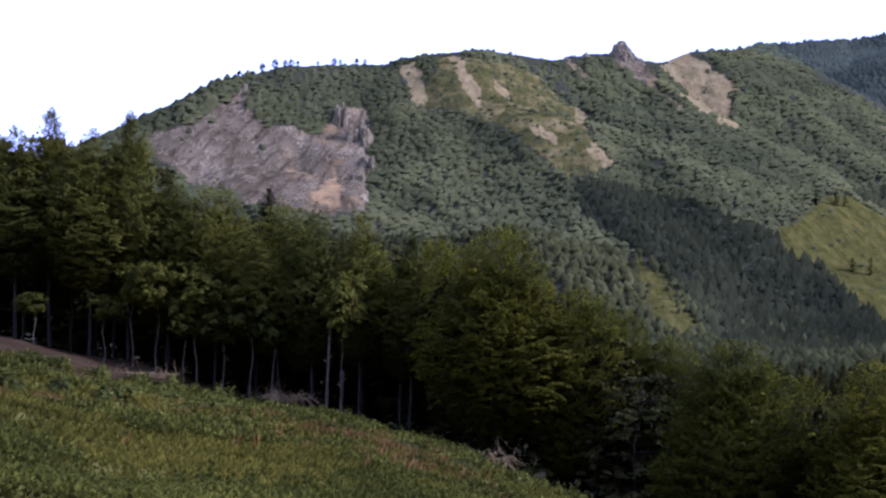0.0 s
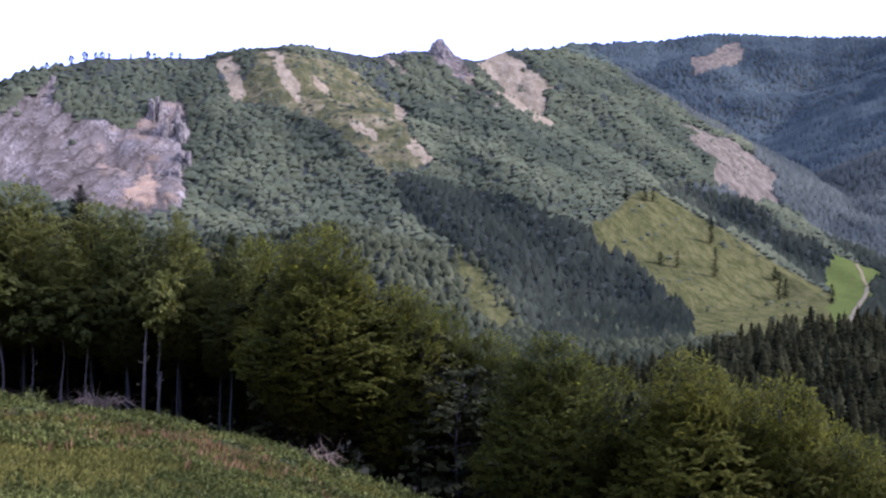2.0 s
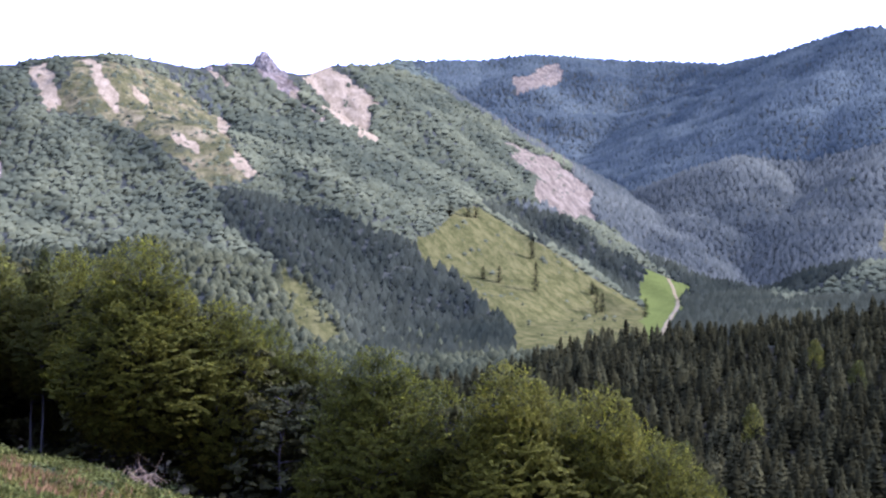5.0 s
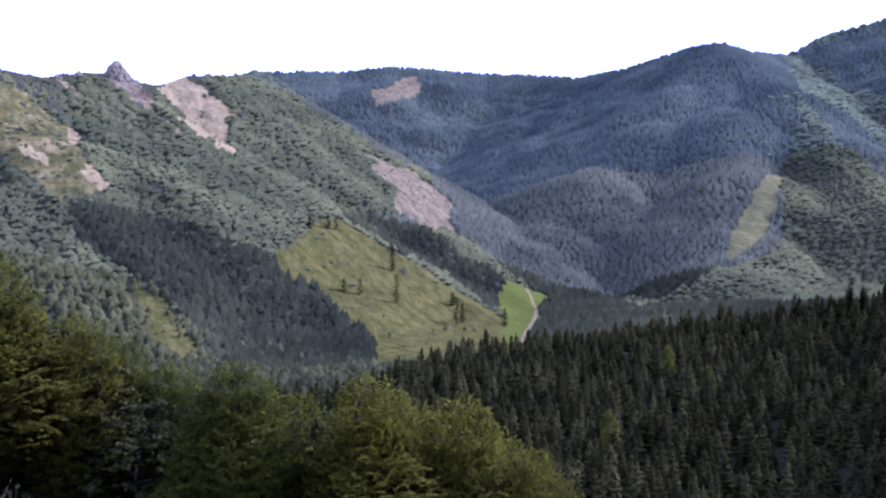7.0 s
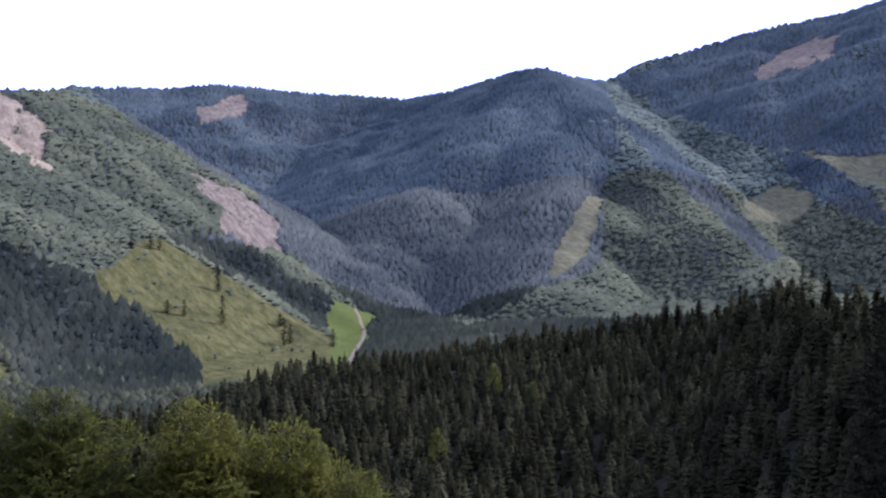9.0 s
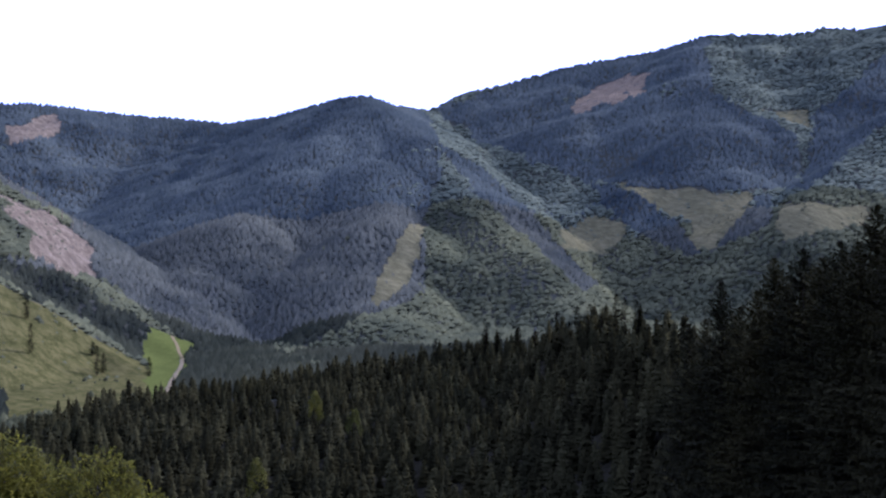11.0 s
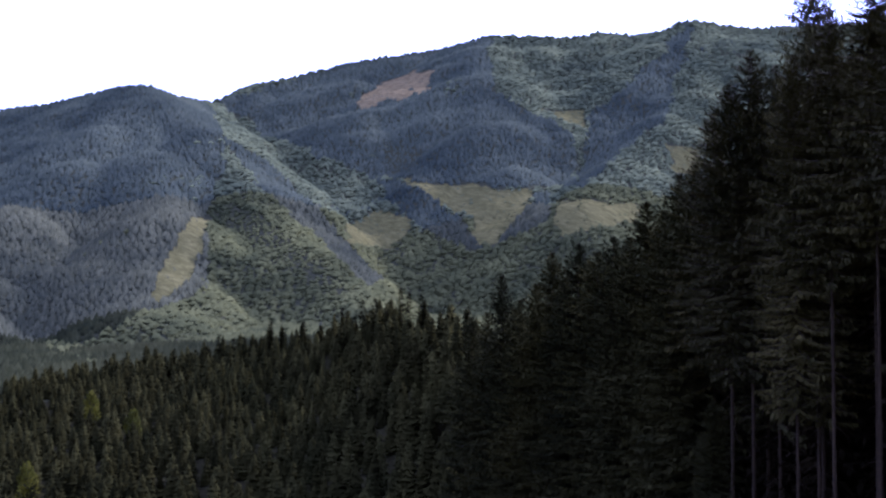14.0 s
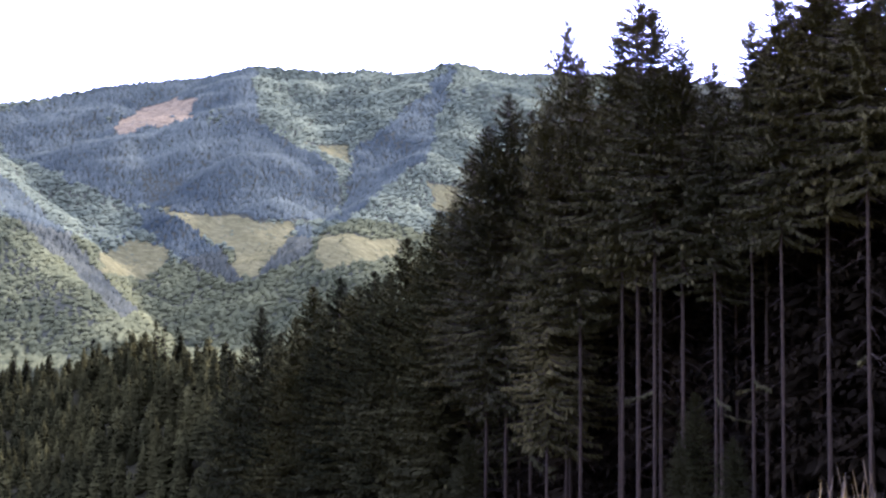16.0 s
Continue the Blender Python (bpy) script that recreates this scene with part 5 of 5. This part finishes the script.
for _az, _q, _n in ((-3.4, 41, 200), (0.3, 31, 160), (-8.0, 46, 80), (-14.0, 50, 90), (-1.2, 56, 110), (3.2, 52, 110), (-18.5, 38, 90), (-10.5, 33, 70)):
    _x.append(_q * math.sin(radians(_az)) + rng.normal(0, 1.7, _n)), _y.append(_q * math.cos(radians(_az)) + rng.normal(0, 2.6, _n))
_x, _y = np.concatenate(_x), np.concatenate(_y)
_z = ground_height(_x, _y)
scattered("dry_grass", tuft(4, 0.3, 4), _x, _y, _z, rng.uniform(0.25, 0.55, len(_x)), np.full(len(_x), 0.6), M_DRY_RED, "reddish dry grass patches in the meadow", 0.2, category="grass")
# tall stalks close by on the slope
_x, _y = [], []
for _k in range(130):
    _a, _q = radians(random.uniform(79.8, 93.0)), random.uniform(9.0, 12.0)
    _x.append(_q * math.sin(_a)), _y.append(_q * math.cos(_a))
_x, _y = np.array(_x), np.array(_y)
_aa = np.degrees(np.arctan2(_x, _y))
_hh = (1.6 - np.hypot(_x, _y) * np.tan(np.radians(np.interp(_aa, [79.8, 81, 83, 85], [7.9, 7.3, 6.3, 5.5]))) - ground_height(_x, _y)) * rng.uniform(0.62, 1.05, len(_x)) ** 1.2


def stalks(count, seed):
    """Bowed thin stalks from one root, each a narrow ribbon with a small seed head, one metre high."""
    g = np.random.default_rng(seed)
    v, f = [], []
    for k in range(count):
        a, l, lean = g.uniform(0, 6.28), g.uniform(0.6, 1.0), g.uniform(0.05, 0.4)
        c, s = math.cos(a), math.sin(a)
        for q, w in ((0.0, 0.011), (0.4, 0.009), (0.75, 0.006), (0.88, 0.013), (1.0, 0.002)):
            d = 0.06 + lean * q * q
            v += [(c * d - s * w, s * d + c * w, l * q), (c * d + s * w, s * d - c * w, l * q)]
        b = 10 * k
        f += [(b + i, b + i + 1, b + i + 3) for i in (0, 2, 4, 6)] + [(b + i, b + i + 3, b + i + 2) for i in (0, 2, 4, 6)]
    return np.array(v), np.array(f)


scattered("tall_grass", stalks(4, 6), _x, _y, ground_height(_x, _y), _hh, np.full(len(_x), 0.45), M_STALK, "tall dry yellow grass stalks close by", 0.0, category="grass")


def shrub(seed, label, az, r, wide, tall):
    g = np.random.default_rng(seed)
    ob = new("shrub")
    n = 420
    d = g.normal(0, 1, (n, 3))
    d /= np.linalg.norm(d, axis=1)[:, None]
    d[:, 2] = np.abs(d[:, 2])
    c = d * (g.uniform(0.25, 1, n) ** 0.5)[:, None] * np.array([wide, wide, tall]) * (1 + 0.35 * np.sin(3 * np.arctan2(d[:, 1], d[:, 0]) + seed))[:, None]
    part("leaves", leaf_mesh("shrub leaves", c, g.uniform(0.12, 0.3, n), d + np.array([0, 0, 0.8]) + g.normal(0, 0.4, (n, 3)), g.uniform(0, 6.28, n), M_WEED), ob)
    stems = [tube([(0, 0, -0.1), (0.3 * wide * math.cos(k), 0.3 * wide * math.sin(k), 0.45 * tall), (0.7 * wide * math.cos(k), 0.7 * wide * math.sin(k), 0.8 * tall)], [0.02, 0.014, 0.005], 4) for k in range(6)]
    v, f = joined(stems)
    part("stems", mesh_from("shrub stems", v, f, M_BARK), ob)
    x, y, _ = at(az, 0, r)
    ob.matrix_world = Matrix.Translation((x, y, float(ground_height(np.array([x]), np.array([y]))[0])))
    return tagged(ob, label, "shrub", "shrubs in the meadow")


for _k in range(60):
    _a = random.uniform(-22, 5)
    shrub(100 + _k, "low green bramble shrub in the meadow", _a, random.uniform(38, float(np.interp(_a, MEADOW_AZ, MEADOW_END)) - 3), random.uniform(0.4, 1.0), random.uniform(0.25, 0.6))
for _k in range(16):
    _a = -20 + 1.75 * _k + random.uniform(-0.5, 0.5)
    shrub(140 + _k, "green shrub at the wood's edge", _a, float(np.interp(_a, MEADOW_AZ, MEADOW_END)) + random.uniform(-1, 1.5), random.uniform(0.6, 1.1), random.uniform(0.5, 0.9))


def brush_pile(az, r, wide, tall, count, seed, label):
    """A heap of bleached branches, bowed and tangled."""
    g = np.random.default_rng(seed)
    ob = new("brush_pile")
    x, y, _ = at(az, 0, r)
    ob.matrix_world = Matrix.Translation((x, y, float(ground_height(np.array([x]), np.array([y]))[0])))
    for k in range(count):
        a, l = g.uniform(0, 6.28), g.uniform(0.7, 1.5) * wide
        o = np.array([g.uniform(-0.5, 0.5) * wide, g.uniform(-0.35, 0.35) * wide, 0])
        way = np.array([math.cos(a), 0.6 * math.sin(a), 0])
        h = tall * g.uniform(0.5, 1.1)
        pts = [o - way * l * 0.5, o - way * l * 0.2 + np.array([0, 0, h * 0.75]), o + way * l * 0.15 + np.array([0, 0, h]), o + way * l * 0.5 + np.array([0, 0, h * g.uniform(0.1, 0.7)])]
        pieces = [tube(pts, [0.045, 0.04, 0.03, 0.01], 5)]
        for q in range(3):
            s = pts[2] + (pts[3] - pts[2]) * g.uniform(0, 0.8)
            pieces.append(tube([s, s + g.normal(0, 0.3, 3) + np.array([0, 0, 0.15]), s + g.normal(0, 0.5, 3)], [0.018, 0.012, 0.004], 4))
        v, f = joined(pieces)
        part("branch", mesh_from("branch", v, f, M_DEADWOOD, True), ob)
    return tagged(ob, label, "brush pile")


brush_pile(-7.7, 76.5, 2.6, 1.15, 26, 1, "heap of bleached bowed branches at the meadow's edge")
brush_pile(2.7, 68.0, 2.0, 0.9, 20, 2, "heap of grey dead twigs at the meadow's edge")
brush_pile(-14.2, 79.5, 3.2, 0.35, 12, 3, "low row of cut branches before the wood")


def snag(az, r, tall, seed, label):
    """A dead broken stem with a few stubs."""
    g = np.random.default_rng(seed)
    ob = new("dead_tree")
    x, y, _ = at(az, 0, r)
    ob.matrix_world = Matrix.Translation((x, y, float(ground_height(np.array([x]), np.array([y]))[0])))
    v, f = tube([(0, 0, -0.3), (0.06, 0, tall * 0.4), (0.12, 0.05, tall * 0.8), (0.2, 0.05, tall)], [0.12, 0.1, 0.08, 0.05], 7)
    stem = part("stem", mesh_from("dead stem", v, f, M_PALE_BARK, True), ob, "grey broken stem")
    for k in range(3):
        a, h = g.uniform(0, 6.28), tall * g.uniform(0.45, 0.98)
        v, f = tube([(0.1, 0, h), (0.1 + 0.2 * math.cos(a), 0.2 * math.sin(a), h + 0.1), (0.1 + 0.4 * math.cos(a), 0.4 * math.sin(a), h + 0.25)], [0.035, 0.022, 0.008], 4)
        part("stub", mesh_from("stub", v, f, M_DEADWOOD, True), stem)
    return tagged(ob, label, "dead tree")


snag(-5.65, 76.5, 5.6, 5, "grey dead broken tree at the meadow's edge")
snag(-4.95, 77.0, 3.0, 6, "short dead stump at the meadow's edge")


# ---- the dirt track through the green field ----
_line = [Vector(p) for p in ((458, 840), (452, 818), (446, 800), (411, 737), (377, 683), (347, 635), (318, 588), (300, 560))]
_v, _f = [], []
for _k in range(len(_line) - 1):
    for _q in range(8):
        _p = _line[_k].lerp(_line[_k + 1], _q / 8)
        _d = (_line[_k + 1] - _line[_k]).normalized()
        for _side in (-1.5, -0.5, 0.5, 1.5):
            _c = _p + Vector((-_d.y, _d.x)) * (_side + 0.3 * math.sin(_q * 1.3 + _k))
            _v.append((_c.x, _c.y, float(ground_height(np.array([_c.x]), np.array([_c.y]))[0]) + (0.25 if abs(_side) < 1 else 0.12)))
for _k in range(len(_v) // 4 - 1):
    for _q in range(3):
        _f.append((_k * 4 + _q, _k * 4 + _q + 1, _k * 4 + _q + 5, _k * 4 + _q + 4))
tagged(new("track", mesh_from("track", _v, _f, M_DIRT, True)), "pale dirt track through the green field", "track", kind="structure")

for _t in MODELS + SLOPE_SPRUCE:
    for _o in (*_t.children, _t):
        bpy.data.objects.remove(_o)
